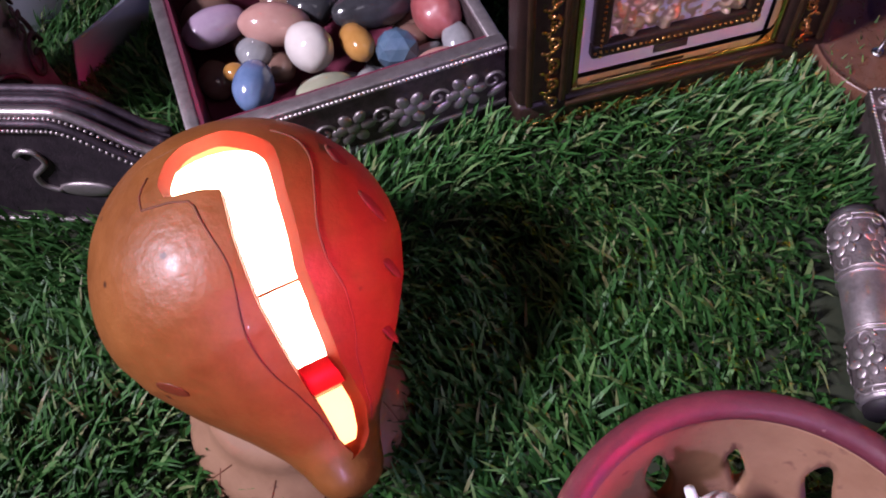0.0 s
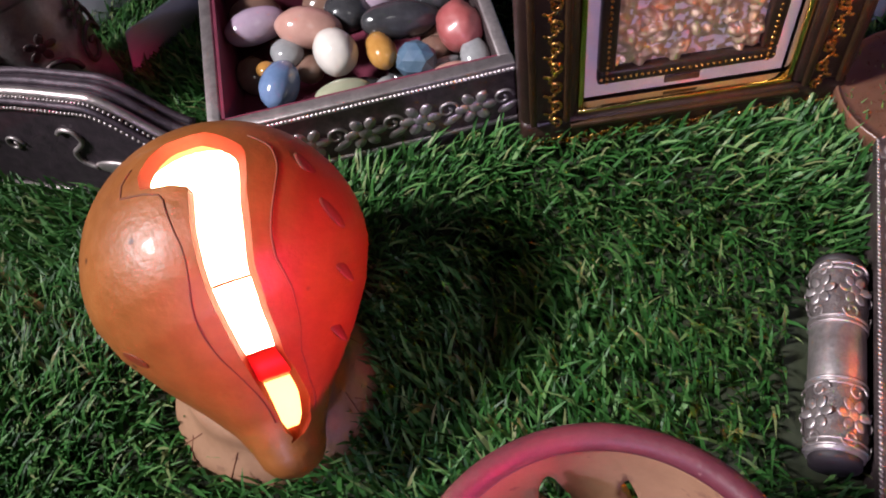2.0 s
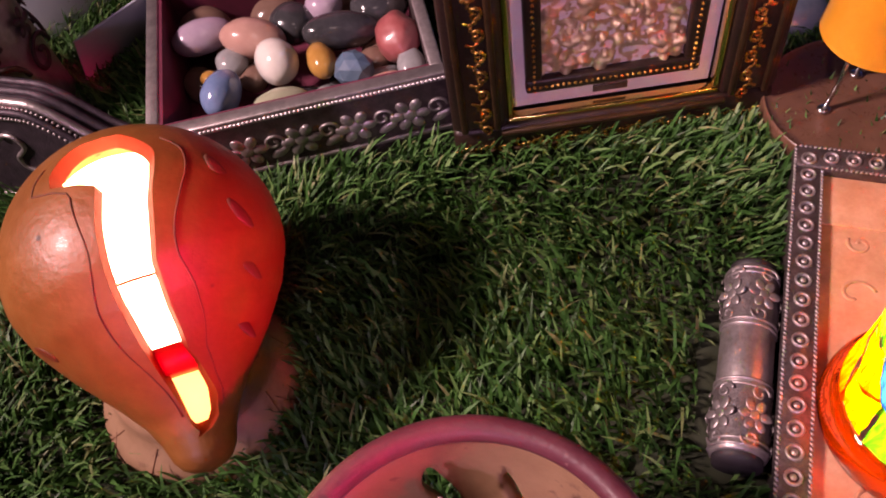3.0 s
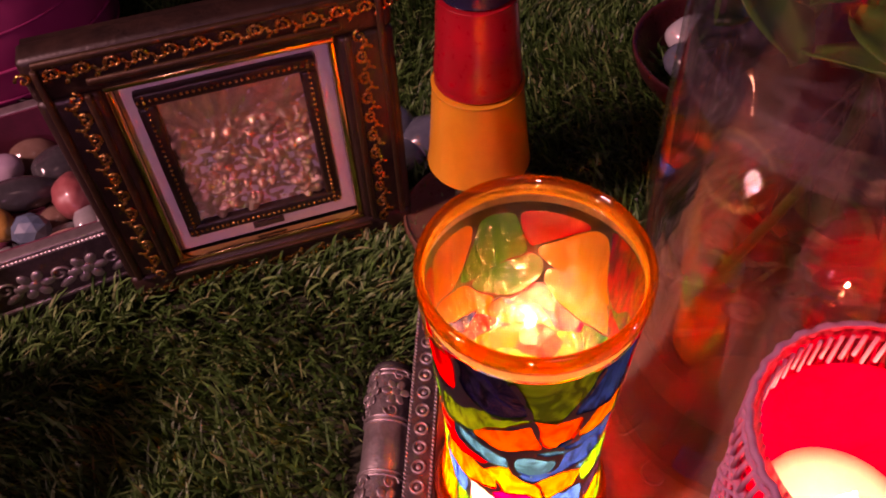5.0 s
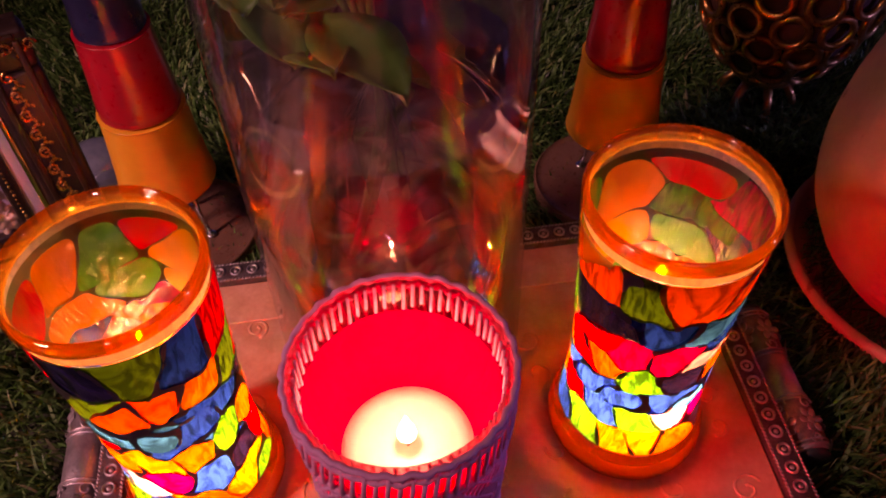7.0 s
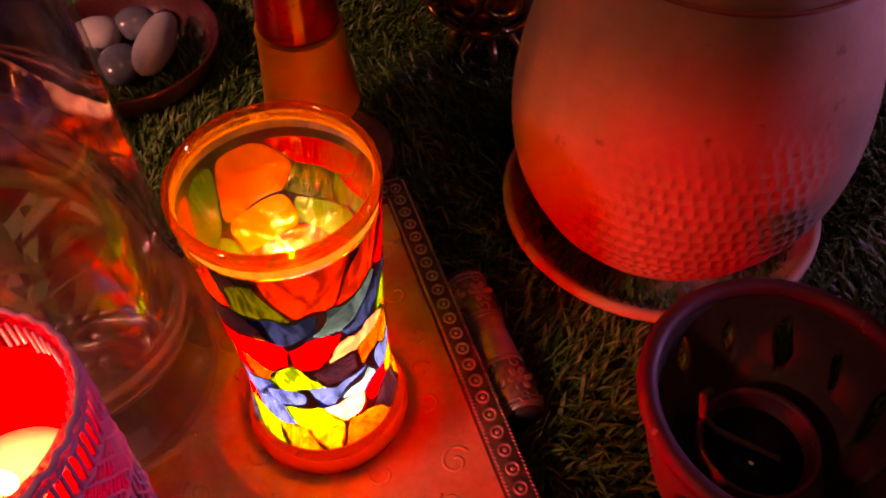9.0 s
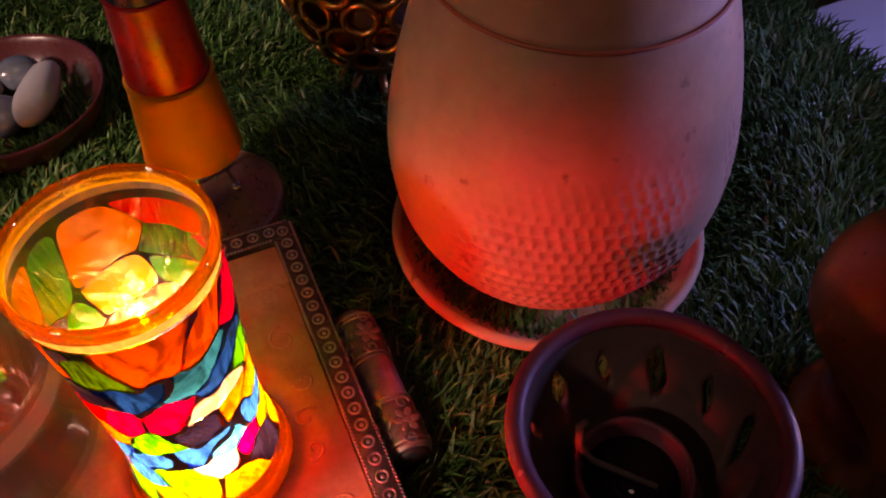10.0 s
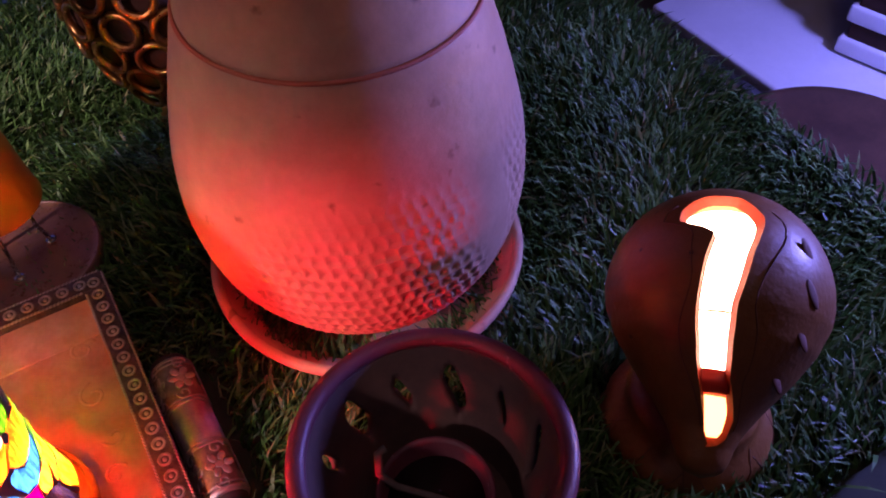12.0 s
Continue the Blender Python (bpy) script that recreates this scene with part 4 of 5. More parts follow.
# ---- stone tray ----
BOX_TURN = 24.0
BOX_W, BOX_D, BOX_H = 0.156, 0.135, 0.048
BOX_AT = pose(0.034, 0.3496, 0.0, 0, 0, BOX_TURN)


def stone_tray(m):
    """Open box; the local origin is its front left foot."""
    g = thing("stone_tray", m, "open silver embossed box lined in maroon, full of stones", "box")
    W, D, H, T = BOX_W, BOX_D, BOX_H, 0.007
    part("bottom", box(W - 0.002, D - 0.002, 0.004, (W / 2, D / 2, 0.001), 0), MAROON, g, smooth=False)
    for w, d, x, y in ((W, T, W / 2, T / 2), (W, T, W / 2, D - T / 2), (T, D - 2 * T, T / 2, D / 2), (T, D - 2 * T, W - T / 2, D / 2)):
        part("side_panel", box(w, d, H, (x, y, 0.001), 0.0012), SILVER_DARK, g, "dark tarnished metal side")
        part("top_rail", box(w + (0.001 if w > d else 0), d + 0.001, 0.003, (x, y, H), 0.001), SILVER, g, "silver rope-edged rim")
    for w, d, x, y in ((W - 2 * T, 0.002, W / 2, T + 0.001), (0.002, D - 2 * T, T + 0.001, D / 2), (W - 2 * T, 0.002, W / 2, D - T - 0.001)):
        part("lining", box(w, d, H - 0.002, (x, y, 0.004), 0), MAROON, g, "maroon lining", smooth=False)
    rope = []
    for k in range(70):
        rope.append(moved(ball(0.0017, 1, (1.3, 1, 0.8)), pose(W * (k + 0.5) / 70, -0.0002, H - 0.0005)))
    part("rope_edge", join(*rope), SILVER, g)
    part("foot_rail", box(W, 0.002, 0.003, (W / 2, -0.0005, 0.010), 0.0008), SILVER, g)
    for k in range(5):
        x = 0.016 + 0.0295 * k
        bm = moved(flower_relief(0.0098, 6), pose(x, -0.0008, 0.027, 90))
        part("flower_boss", bm, SILVER, g, "embossed silver flower")
        bm = moved(join(scroll_relief(0.0058, 1.2, 0.0009), moved(ball(0.0042, 2, (1.5, 0.7, 0.3)), pose(0.002, -0.0075, 0, 0, 0, 30))), pose(x + 0.0148, -0.0006, 0.029, 90))
        part("leaf_scroll", bm, SILVER, g, "embossed silver scroll")
    return g


stone_tray(BOX_AT)


def stone_skin(name, a, b, rough=0.16, fleck=None):
    return surface(name, a, b, 35, rough, bump=0.05, fleck=fleck, coat=0.5, rough_var=0.05)


STONES = [
    ("blue_stone", (0.10, 0.16, 0.30), (0.20, 0.28, 0.46), "polished blue egg-shaped stone", [(0.036, 0.040, 0.034, 0.0135, (0.78, 1.2, 0.85), -20)]),
    ("white_stone", (0.62, 0.57, 0.52), (0.75, 0.70, 0.64), "polished milky white egg-shaped stone", [(0.069, 0.051, 0.038, 0.0135, (0.88, 1.12, 0.95), 15)]),
    ("olive_stone", (0.32, 0.33, 0.22), (0.42, 0.42, 0.30), "polished pale olive pebble", [(0.069, 0.021, 0.034, 0.011, (1.5, 0.85, 0.8), 12)]),
    ("amber_stone", (0.38, 0.18, 0.04), (0.52, 0.28, 0.08), "polished amber brown pebble", [(0.093, 0.048, 0.034, 0.0105, (0.8, 1.3, 0.85), 8), (0.029, 0.058, 0.030, 0.0055, (1, 1.1, 0.8), 50)]),
    ("slate_stone", (0.05, 0.10, 0.16), (0.13, 0.19, 0.26), "rough slate blue crystal lump", [(0.110, 0.033, 0.035, 0.0115, (1, 0.9, 1.0), 0)]),
    ("pink_stone", (0.45, 0.24, 0.20), (0.56, 0.34, 0.28), "smooth peach pink stone", [(0.057, 0.077, 0.036, 0.0145, (1.3, 0.85, 0.8), -12), (0.127, 0.019, 0.034, 0.0095, (1.5, 0.7, 0.6), 14)]),
    ("red_stone", (0.25, 0.05, 0.05), (0.40, 0.13, 0.12), "dark red jasper lump", [(0.137, 0.048, 0.038, 0.0145, (0.85, 1.15, 0.9), 5)]),
    ("grey_stone", (0.22, 0.22, 0.23), (0.36, 0.36, 0.36), "grey tumbled pebble", [(0.042, 0.068, 0.030, 0.0095, (1, 1.1, 0.8), 0), (0.090, 0.024, 0.028, 0.0085, (1.3, 0.8, 0.7), 60), (0.122, 0.031, 0.027, 0.009, (1.6, 0.6, 0.7), 25), (0.141, 0.027, 0.034, 0.009, (0.9, 1.3, 0.8), 0)]),
    ("black_stone", (0.03, 0.03, 0.033), (0.07, 0.07, 0.075), "dark grey polished stone", [(0.108, 0.066, 0.036, 0.0135, (1.7, 0.85, 0.8), 5), (0.080, 0.090, 0.03, 0.014, (1, 1, 0.8), 0), (0.132, 0.088, 0.03, 0.015, (1.2, 1, 0.8), 30), (0.080, 0.034, 0.016, 0.012, (1.2, 1, 0.8), 0), (0.052, 0.022, 0.014, 0.011, (1.2, 1, 0.8), 20), (0.105, 0.045, 0.015, 0.012, (1.2, 1, 0.8), 60)]),
    ("lilac_stone", (0.36, 0.26, 0.36), (0.48, 0.38, 0.46), "pale lilac polished stone", [(0.027, 0.091, 0.034, 0.0135, (1.4, 0.85, 0.75), 12), (0.100, 0.096, 0.034, 0.011, (1, 1.1, 0.8), 0)]),
    ("brown_pebble", (0.16, 0.09, 0.07), (0.24, 0.15, 0.11), "small brown pebble", [(0.052, 0.060, 0.022, 0.009, (1, 1.2, 0.8), 0), (0.098, 0.030, 0.018, 0.008, (1, 1.2, 0.8), 30), (0.122, 0.048, 0.024, 0.010, (1, 1, 0.8), 0), (0.064, 0.036, 0.018, 0.009, (1, 1.2, 0.8), 10), (0.018, 0.075, 0.013, 0.010, (1, 1.2, 0.8), 10), (0.128, 0.060, 0.018, 0.012, (1, 1.2, 0.8), 40), (0.045, 0.09, 0.018, 0.012, (1.2, 1, 0.8), 0), (0.07, 0.11, 0.02, 0.014, (1.2, 1, 0.8), 0), (0.115, 0.115, 0.02, 0.014, (1.2, 1, 0.8), 0), (0.025, 0.115, 0.02, 0.014, (1.2, 1, 0.8), 0)]),
]
for i, (nm, a, b, lab, places) in enumerate(STONES):
    skin = stone_skin(nm + "_skin", a, b, 0.4 if nm in ("slate_stone", "red_stone") else 0.15, (0.55, 0.4, 0.36) if nm == "red_stone" else None)
    for j, (x, y, z, r, sc, turn) in enumerate(places):
        lump = 0.16 if nm == "slate_stone" else (0.1 if nm == "red_stone" else 0.045)
        ob = part(nm, ball(r, 2 if nm == "slate_stone" else 4, sc, lump, i * 3.7 + j), skin, at=BOX_AT @ pose(x, y, z, 8 * (j - 1), 6 * i % 17, turn), smooth=nm != "slate_stone")
        tagged(ob, lab + " lying in the metal tray", "stone", "polished stones")


# ---- ogee silver box end and drum at the left ----
def ogee_panel(m):
    g = thing("ogee_casket", m, "silver embossed casket with wavy top edge and swan motif", "casket")
    L, D = 0.155, 0.020
    bm = bmesh.new()
    n = 48

    def top(x):
        t = min(1, max(0, (x - 0.034) / 0.046))
        return 0.076 - 0.027 * (0.5 - 0.5 * math.cos(t * math.pi)) - 0.008 * min(1, max(0, (0.006 - x) / 0.05)) ** 2

    rows = []
    for i in range(n + 1):
        x = -L / 2 + L * i / n
        rows.append([bm.verts.new((x, y, z)) for y, z in ((0, 0), (0, top(x)), (D, top(x)), (D, 0))])
    for a, b in zip(rows, rows[1:]):
        for k in range(4):
            bm.faces.new((a[k], b[k], b[(k + 1) % 4], a[(k + 1) % 4]))
    bm.faces.new(rows[0])
    bm.faces.new(rows[-1][::-1])
    bmesh.ops.recalc_face_normals(bm, faces=bm.faces)
    part("casket_body", bm, TARNISH, g, smooth=False)
    for y, r, mat in ((-0.0004, 0.0018, TARNISH), (0.0062, 0.0026, SILVER), (0.0135, 0.0024, TARNISH), (D, 0.002, TARNISH)):
        pts = [(-L / 2 + L * i / n, y, top(-L / 2 + L * i / n) + 0.0006) for i in range(n + 1)]
        part("rim_moulding", tube(pts, r, 8), mat, g, "bright silver ridge" if mat is SILVER else "")
    for y, drop in ((-0.0008, 0.0038), (0.0022, -0.001)):
        beads = []
        for i in range(72):
            x = -L / 2 + L * (i + 0.5) / 72
            beads.append(moved(ball(0.00115, 1), pose(x, y, top(x) - drop)))
        part("beading", join(*beads), SILVER, g, "row of silver beads")
    part("foot_moulding", tube([(-L / 2, -0.001, 0.006), (L / 2, -0.001, 0.006)], 0.0016, 8), SILVER, g)
    # swan: curved neck, body and wing in relief
    neck = [(0.0115, 0.030), (0.0045, 0.034), (0.0035, 0.041), (0.0085, 0.046), (0.0125, 0.051), (0.0105, 0.0575), (0.0045, 0.0585), (0.0005, 0.055)]
    part("swan_neck", moved(tube([(x, -0.0008, z) for x, z in smooth_profile(neck, 4)], 0.0014, 6), pose(0.012, 0, 0)), SILVER, g)
    part("swan_body", moved(ball(0.011, 2, (1.3, 0.16, 0.5)), pose(0.036, -0.0004, 0.031)), SILVER, g)
    for k in range(3):
        part("leaf_scroll", moved(scroll_relief(0.006, 1.2, 0.0009), pose(-0.052 + 0.016 * k, -0.0006, 0.042, 90)), SILVER, g)
    return g


ogee_panel(pose(-0.0545, 0.339, 0.0, 0, 0, -1))
drum2 = thing("silver_drum", pose(-0.087, 0.398, 0.0), "upright silver embossed drum with scroll pattern", "drum")
part("drum_body", lathe(smooth_profile([(0, 0.0005), (0.032, 0.0005), (0.034, 0.006), (0.0322, 0.016), (0.0296, 0.09), (0.031, 0.1), (0.029, 0.108), (0, 0.1085)], 4), 48), SILVER, drum2)
for k in range(7):
    a = 360 / 7 * k
    side = pose(0, 0, 0.05, 0, 0, a) @ pose(0, -0.0322, 0, 90) @ Matrix.Diagonal((1.5, 1.5, 1, 1))
    part("embossed_scroll", moved(scroll_relief(0.0085, 1.3, 0.0011), side), SILVER_DARK, drum2)
    part("embossed_flower", moved(flower_relief(0.005), side @ pose(0, 0.015, 0)), SILVER_DARK, drum2)
card = thing("folded_card", pose(-0.050, 0.452, 0.0, 0, 0, 60), "pale folded card standing on the grass", "card")
CARD = surface("pale_blue_card", (0.55, 0.62, 0.72), (0.64, 0.70, 0.78), 40, 0.7, bump=0.05)
part("card_leaf", moved(box(0.055, 0.0015, 0.05, (0, 0, 0.008), 0.0004), pose(0, 0, 0, 28)), CARD, card)
part("card_leaf", moved(box(0.055, 0.0015, 0.05, (0, 0, 0.008), 0.0004), pose(0, 0.046, 0, -28)), CARD, card)


# ---- conch-shaped terracotta lamps ----
def shell_radius(u, R=0.0545, tip=0.084):
    """Radius about the long axis at u along it."""
    if u < 0.012:
        return math.sqrt(max(R * R - u * u, 0))
    pts = [(0.012, 0.05316), (0.025, 0.0478), (0.04, 0.0375), (0.055, 0.0255), (0.066, 0.0178), (0.074, 0.0142), (0.081, 0.0120), (0.086, 0.0085), (0.0885, 0.0)]
    for (a, ra), (b, rb) in zip(pts, pts[1:]):
        if u <= b:
            t = (u - a) / (b - a)
            return ra + (rb - ra) * t
    return 0.0


def slit_edges(u):
    """Left and right edge of the opening, in degrees round the axis, at u; None outside it."""
    left = [(-0.0405, 3), (-0.0396, 8), (-0.037, 14), (-0.030, 19), (-0.0235, 17), (-0.0215, 6), (-0.018, -2), (-0.003, 1.2), (0.0187, 3.5), (0.040, 3.0), (0.0512, 1), (0.062, -3), (0.070, -6), (0.0745, -17)]
    right = [(-0.0405, -15), (-0.0396, -18), (-0.037, -22.5), (-0.032, -27), (-0.028, -29), (-0.0106, -21.6), (0.0144, -16), (0.030, -17), (0.045, -21), (0.055, -32), (0.062, -42), (0.070, -44), (0.0745, -26)]
    if u <= -0.0405 or u >= 0.0745:
        return None
    out = []
    for pts in (left, right):
        for (a, va), (b, vb) in zip(pts, pts[1:]):
            if a <= u <= b:
                out.append(va + (vb - va) * (u - a) / (b - a))
                break
    return out


def conch_lamp(m, roll=0.0):
    g = thing("conch_lamp", m, "ochre terracotta conch lamp with glowing hooked slit, on round foot", "lamp", "conch lamps")
    d = Vector((0.0, -0.917, -0.413)).normalized()          # long axis towards the spout, in the lamp's own frame
    up = (Vector((0, 0, 1)) - d * d.z).normalized()
    sd = d.cross(up)
    foot_x, foot_y = (0.0, -0.027) if roll else (-0.006, -0.022)
    centre = Vector((0, 0, 0.0795))

    def at(u, phi, r):
        return centre + d * u + (up * math.cos(phi) + sd * math.sin(phi)) * r

    us = [-0.0545 * math.cos(math.pi * k / 56) for k in range(0, 32)]
    us = sorted([u for u in us if u < 0.0] + [-0.0404, -0.0399, -0.0394])
    us += [0.0885 * k / 46 for k in range(0, 47)]
    n = 96
    thick = 0.0062
    bm = bmesh.new()
    edge = bmesh.new()
    outer, inner = [], []
    for u in us:
        e = slit_edges(u)
        e = [v + roll for v in e] if e else None
        lo, hi = (radians(e[0]), radians(e[1]) + 2 * math.pi) if e else (radians(roll - 9), radians(roll - 9) + 2 * math.pi)
        R = shell_radius(u)
        ro, ri = [], []
        for k in range(n + 1):
            phi = lo + (hi - lo) * k / n
            wob = 1 + 0.012 * noise.noise(at(u, phi, R) * 30)
            ro.append(bm.verts.new(at(u, phi, R * wob)))
            inset = radians(2.0 * (2 * k / n - 1) if k > n / 2 else 0.8 * (2 * k / n - 1)) if e and e[0] - e[1] > 12 else 0
            ri.append(bm.verts.new(at(u * 0.93, phi + inset, max(R * wob - thick, 0.0005))))
        outer.append((u, e, ro))
        inner.append(ri)
    for i in range(len(outer) - 1):
        a, b, c, dd = outer[i][2], outer[i + 1][2], inner[i], inner[i + 1]
        for k in range(n):
            bm.faces.new((a[k], a[k + 1], b[k + 1], b[k]))
            bm.faces.new((c[k], dd[k], dd[k + 1], c[k + 1]))
        if outer[i][1] or outer[i + 1][1]:
            for quad in ((a[0], b[0], dd[0], c[0]), (a[n], c[n], dd[n], b[n])):
                edge.faces.new([edge.verts.new(v.co) for v in quad])
    bmesh.ops.remove_doubles(bm, verts=bm.verts[:], dist=0.00002)
    bmesh.ops.recalc_face_normals(bm, faces=bm.faces)
    part("shell", bm, TERRA, g)
    bmesh.ops.remove_doubles(edge, verts=edge.verts[:], dist=0.00002)
    part("slit_edge", edge, CUT_EDGE, g, "cut edge coloured red-orange for the bulb glow")
    # incised outline beside the slit
    for side in (0, 1):
        pts = []
        for k in range(40):
            u = -0.034 + 0.100 * k / 39
            e = slit_edges(u)
            if e:
                e = [v + roll for v in e]
                off = 7 + 3 * math.sin(k * 0.3)
                phi = radians(e[0] + off) if side == 0 else radians(e[1] - off - 3)
                pts.append(at(u, phi, shell_radius(u) + 0.0001))
        part("incised_line", tube(pts, 0.00035, 6), TERRA_DARK, g, "dark incised line")
    # leaf-shaped cuts along one flank
    for k in range(4):
        u = -0.016 + 0.019 * k
        phi = radians(roll - 52 - 2 * k)
        p, q = at(u, phi, shell_radius(u)), at(u + 0.004, phi - 0.1, shell_radius(u + 0.004))
        nrm = (p - centre - d * u).normalized()
        tang = d
        m3 = Matrix((tang, nrm.cross(tang), nrm)).transposed().to_4x4()
        part("leaf_cut", moved(ball(0.0075, 2, (1.0, 0.38, 0.10)), Matrix.Translation(p - nrm * 0.0002) @ m3 @ pose(0, 0, 0, 0, 0, 35)), TERRA_DARK, g, "dark leaf-shaped cut")
    # rubbed oval on the other flank
    if not roll:
        u, phi = 0.0285, radians(57)
        p = at(u, phi, shell_radius(u))
        e1 = (at(u + 0.004, phi, shell_radius(u + 0.004)) - at(u - 0.004, phi, shell_radius(u - 0.004))).normalized()
        nrm = e1.cross(at(u, phi + 0.05, shell_radius(u)) - p).normalized()
        if nrm.dot(p - centre) < 0:
            nrm = -nrm
        part("rubbed_mark", moved(ball(0.0062, 2, (1.0, 0.55, 0.05)), Matrix.Translation(p + nrm * 0.0001) @ Matrix((e1, nrm.cross(e1), nrm)).transposed().to_4x4() @ pose(0, 0, 0, 0, 0, 40)), MARK, g, "reddish rubbed oval")
    # the second lamp's foot takes the darker shell clay, painting in its shade
    part("foot", lathe(smooth_profile([(0.0, 0.001), (0.043, 0.001), (0.0455, 0.004), (0.044, 0.012), (0.036, 0.022), (0.030, 0.034), (0.0, 0.036)], 4), 56), TERRA if roll else CLAY_IN, g, "flared clay foot", at=pose(foot_x, foot_y, 0))
    for k in range(9):
        a, swing = radians(190 + 20 * k), (0.30, -0.22, 0.12, 0.36, -0.10, -0.34, 0.22, -0.16, 0.28)[k]
        pts = [((r + 0.0002) * math.cos(a + swing * i / 4) + foot_x, (r + 0.0002) * math.sin(a + swing * i / 4) + foot_y, z) for i, (r, z) in enumerate([(0.0456, 0.0045), (0.0452, 0.009), (0.0436, 0.0125), (0.0395, 0.0175), (0.0362, 0.0218)][:5 - k % 2])]
        part("incised_line", tube(pts, 0.00042, 6, 0.5), TERRA_DARK, g, "thin dark incised line")
    # bulb and holder seen through the slit
    bulb = part("bulb", moved(ball(0.0355, 4, (1, 1.0, 1)), Matrix.Translation(centre + up * 0.007 - d * 0.006)), BULB, g, "glowing lamp bulb")
    q = d.to_track_quat("Z", "Y").to_matrix().to_4x4()
    part("bulb_neck", moved(lathe([(0, 0.0), (0.0285, 0.0), (0.0245, 0.012), (0.0225, 0.020), (0, 0.020)], 40), Matrix.Translation(centre + d * 0.0205 + up * 0.004) @ q), BULB, bulb)
    part("bulb_collar", moved(lathe([(0, 0), (0.0235, 0), (0.0185, 0.010), (0, 0.010)], 32), Matrix.Translation(centre + d * 0.0405 + up * 0.006) @ q), COLLAR_RED, bulb, "red collar")
    part("bulb_seam", moved(tube([(0.0288 * math.cos(t), 0.0288 * math.sin(t), 0) for t in [2 * math.pi * i / 48 for i in range(49)]], 0.0006, 6, caps=False), Matrix.Translation(centre + d * 0.0150 + up * 0.007) @ q), TERRA_DARK, bulb)
    part("bulb_cap", moved(lathe([(0, 0), (0.0165, 0), (0.0125, 0.010), (0.009, 0.018), (0, 0.018)], 32), Matrix.Translation(centre + d * 0.0515 + up * 0.003) @ q), BULB_DIM, bulb, "amber lit bulb end")
    return g


conch_lamp(pose(0.0858, 0.2665, 0, 0, 0, 90 - 58.6) @ Matrix.Diagonal((1.03, 1.03, 0.985, 1)))
conch_lamp(pose(0.933, 0.148, 0.004, 0, 0, 90 - 135.0) @ Matrix.Scale(0.955, 4), 16.0)


# ---- pierced clay bowls ----
def pierced_bowl(m, wick_cotton):
    g = thing("pierced_bowl", m, "maroon-rimmed clay lamp bowl pierced with slits, with a cotton wick" if wick_cotton else "clay lamp bowl coloured dark for shade, pierced with slits, holding oil and a wick", "bowl", "clay lamp bowls")
    R, H = 0.0575, 0.106
    bm = bmesh.new()
    seg, rows = 192, 22
    prof_o = smooth_profile([(0.030, 0.002), (0.034, 0.012), (0.043, 0.040), (0.0515, 0.075), (0.0565, 0.098)], 12)
    nz = len(prof_o)
    outer = [[bm.verts.new((r * math.cos(2 * math.pi * k / seg), r * math.sin(2 * math.pi * k / seg), z)) for k in range(seg)] for r, z in prof_o]
    inner = [[bm.verts.new((max(r - 0.0055, 0.004) * math.cos(2 * math.pi * k / seg), max(r - 0.0055, 0.004) * math.sin(2 * math.pi * k / seg), z)) for k in range(seg)] for r, z in prof_o]

    def hole(i, k):
        z = 0.5 * (prof_o[i][1] + prof_o[min(i + 1, nz - 1)][1])
        c = (k + 0.5) / 16 % 1.0 - 0.5
        big = (k // 16) % 2
        t = (z - 0.071) / (0.019 if big else 0.013)
        if abs(t) >= 1:
            return False
        # curved leaf outline
        return abs(c - 0.10 * math.sin(t * 2.2)) < (0.20 if big else 0.13) * (1 - t * t)

    rim_edges = []
    for i in range(nz - 1):
        for k in range(seg):
            j = (k + 1) % seg
            if hole(i, k):
                for (i2, k2, quad) in ((i - 1, k, (outer[i][k], outer[i][j], inner[i][j], inner[i][k])), (i + 1, k, (outer[i + 1][j], outer[i + 1][k], inner[i + 1][k], inner[i + 1][j])), (i, k - 1, (outer[i + 1][k], outer[i][k], inner[i][k], inner[i + 1][k])), (i, k + 1, (outer[i][j], outer[i + 1][j], inner[i + 1][j], inner[i][j]))):
                    if not hole(i2, k2 % seg):
                        bm.faces.new(quad)
                        rim_edges += [(quad[0], quad[1]), (quad[2], quad[3])]
                continue
            bm.faces.new((outer[i][k], outer[i][j], outer[i + 1][j], outer[i + 1][k]))
            bm.faces.new((inner[i][k], inner[i + 1][k], inner[i + 1][j], inner[i][j]))
    for k in range(seg):
        j = (k + 1) % seg
        bm.faces.new((outer[0][j], outer[0][k], inner[0][k], inner[0][j]))
        bm.faces.new((outer[-1][k], outer[-1][j], inner[-1][j], inner[-1][k]))
    # soften the cut edges of the slits
    near = {}
    for p, q in rim_edges:
        near.setdefault(p, []).append(q)
        near.setdefault(q, []).append(p)
    for _ in range(5):
        places = {v: v.co * 0.4 + (w[0].co + w[1].co) * 0.3 for v, w in near.items() if len(w) == 2}
        for v, c in places.items():
            v.co = c
    bmesh.ops.recalc_face_normals(bm, faces=bm.faces)
    part("pierced_wall", bm, CLAY_IN if wick_cotton else CLAY_SHADED, g)
    part("rim", tube([(0.0545 * math.cos(2 * math.pi * k / 96), 0.0545 * math.sin(2 * math.pi * k / 96), 0.100) for k in range(97)], 0.0042, 12, caps=False), CLAY_RED, g, "thick maroon rim")
    part("floor_disc", lathe([(0, 0.03), (0.036, 0.03), (0.037, 0.034), (0, 0.035)], 48), CLAY_IN if wick_cotton else CLAY_SHADED, g)
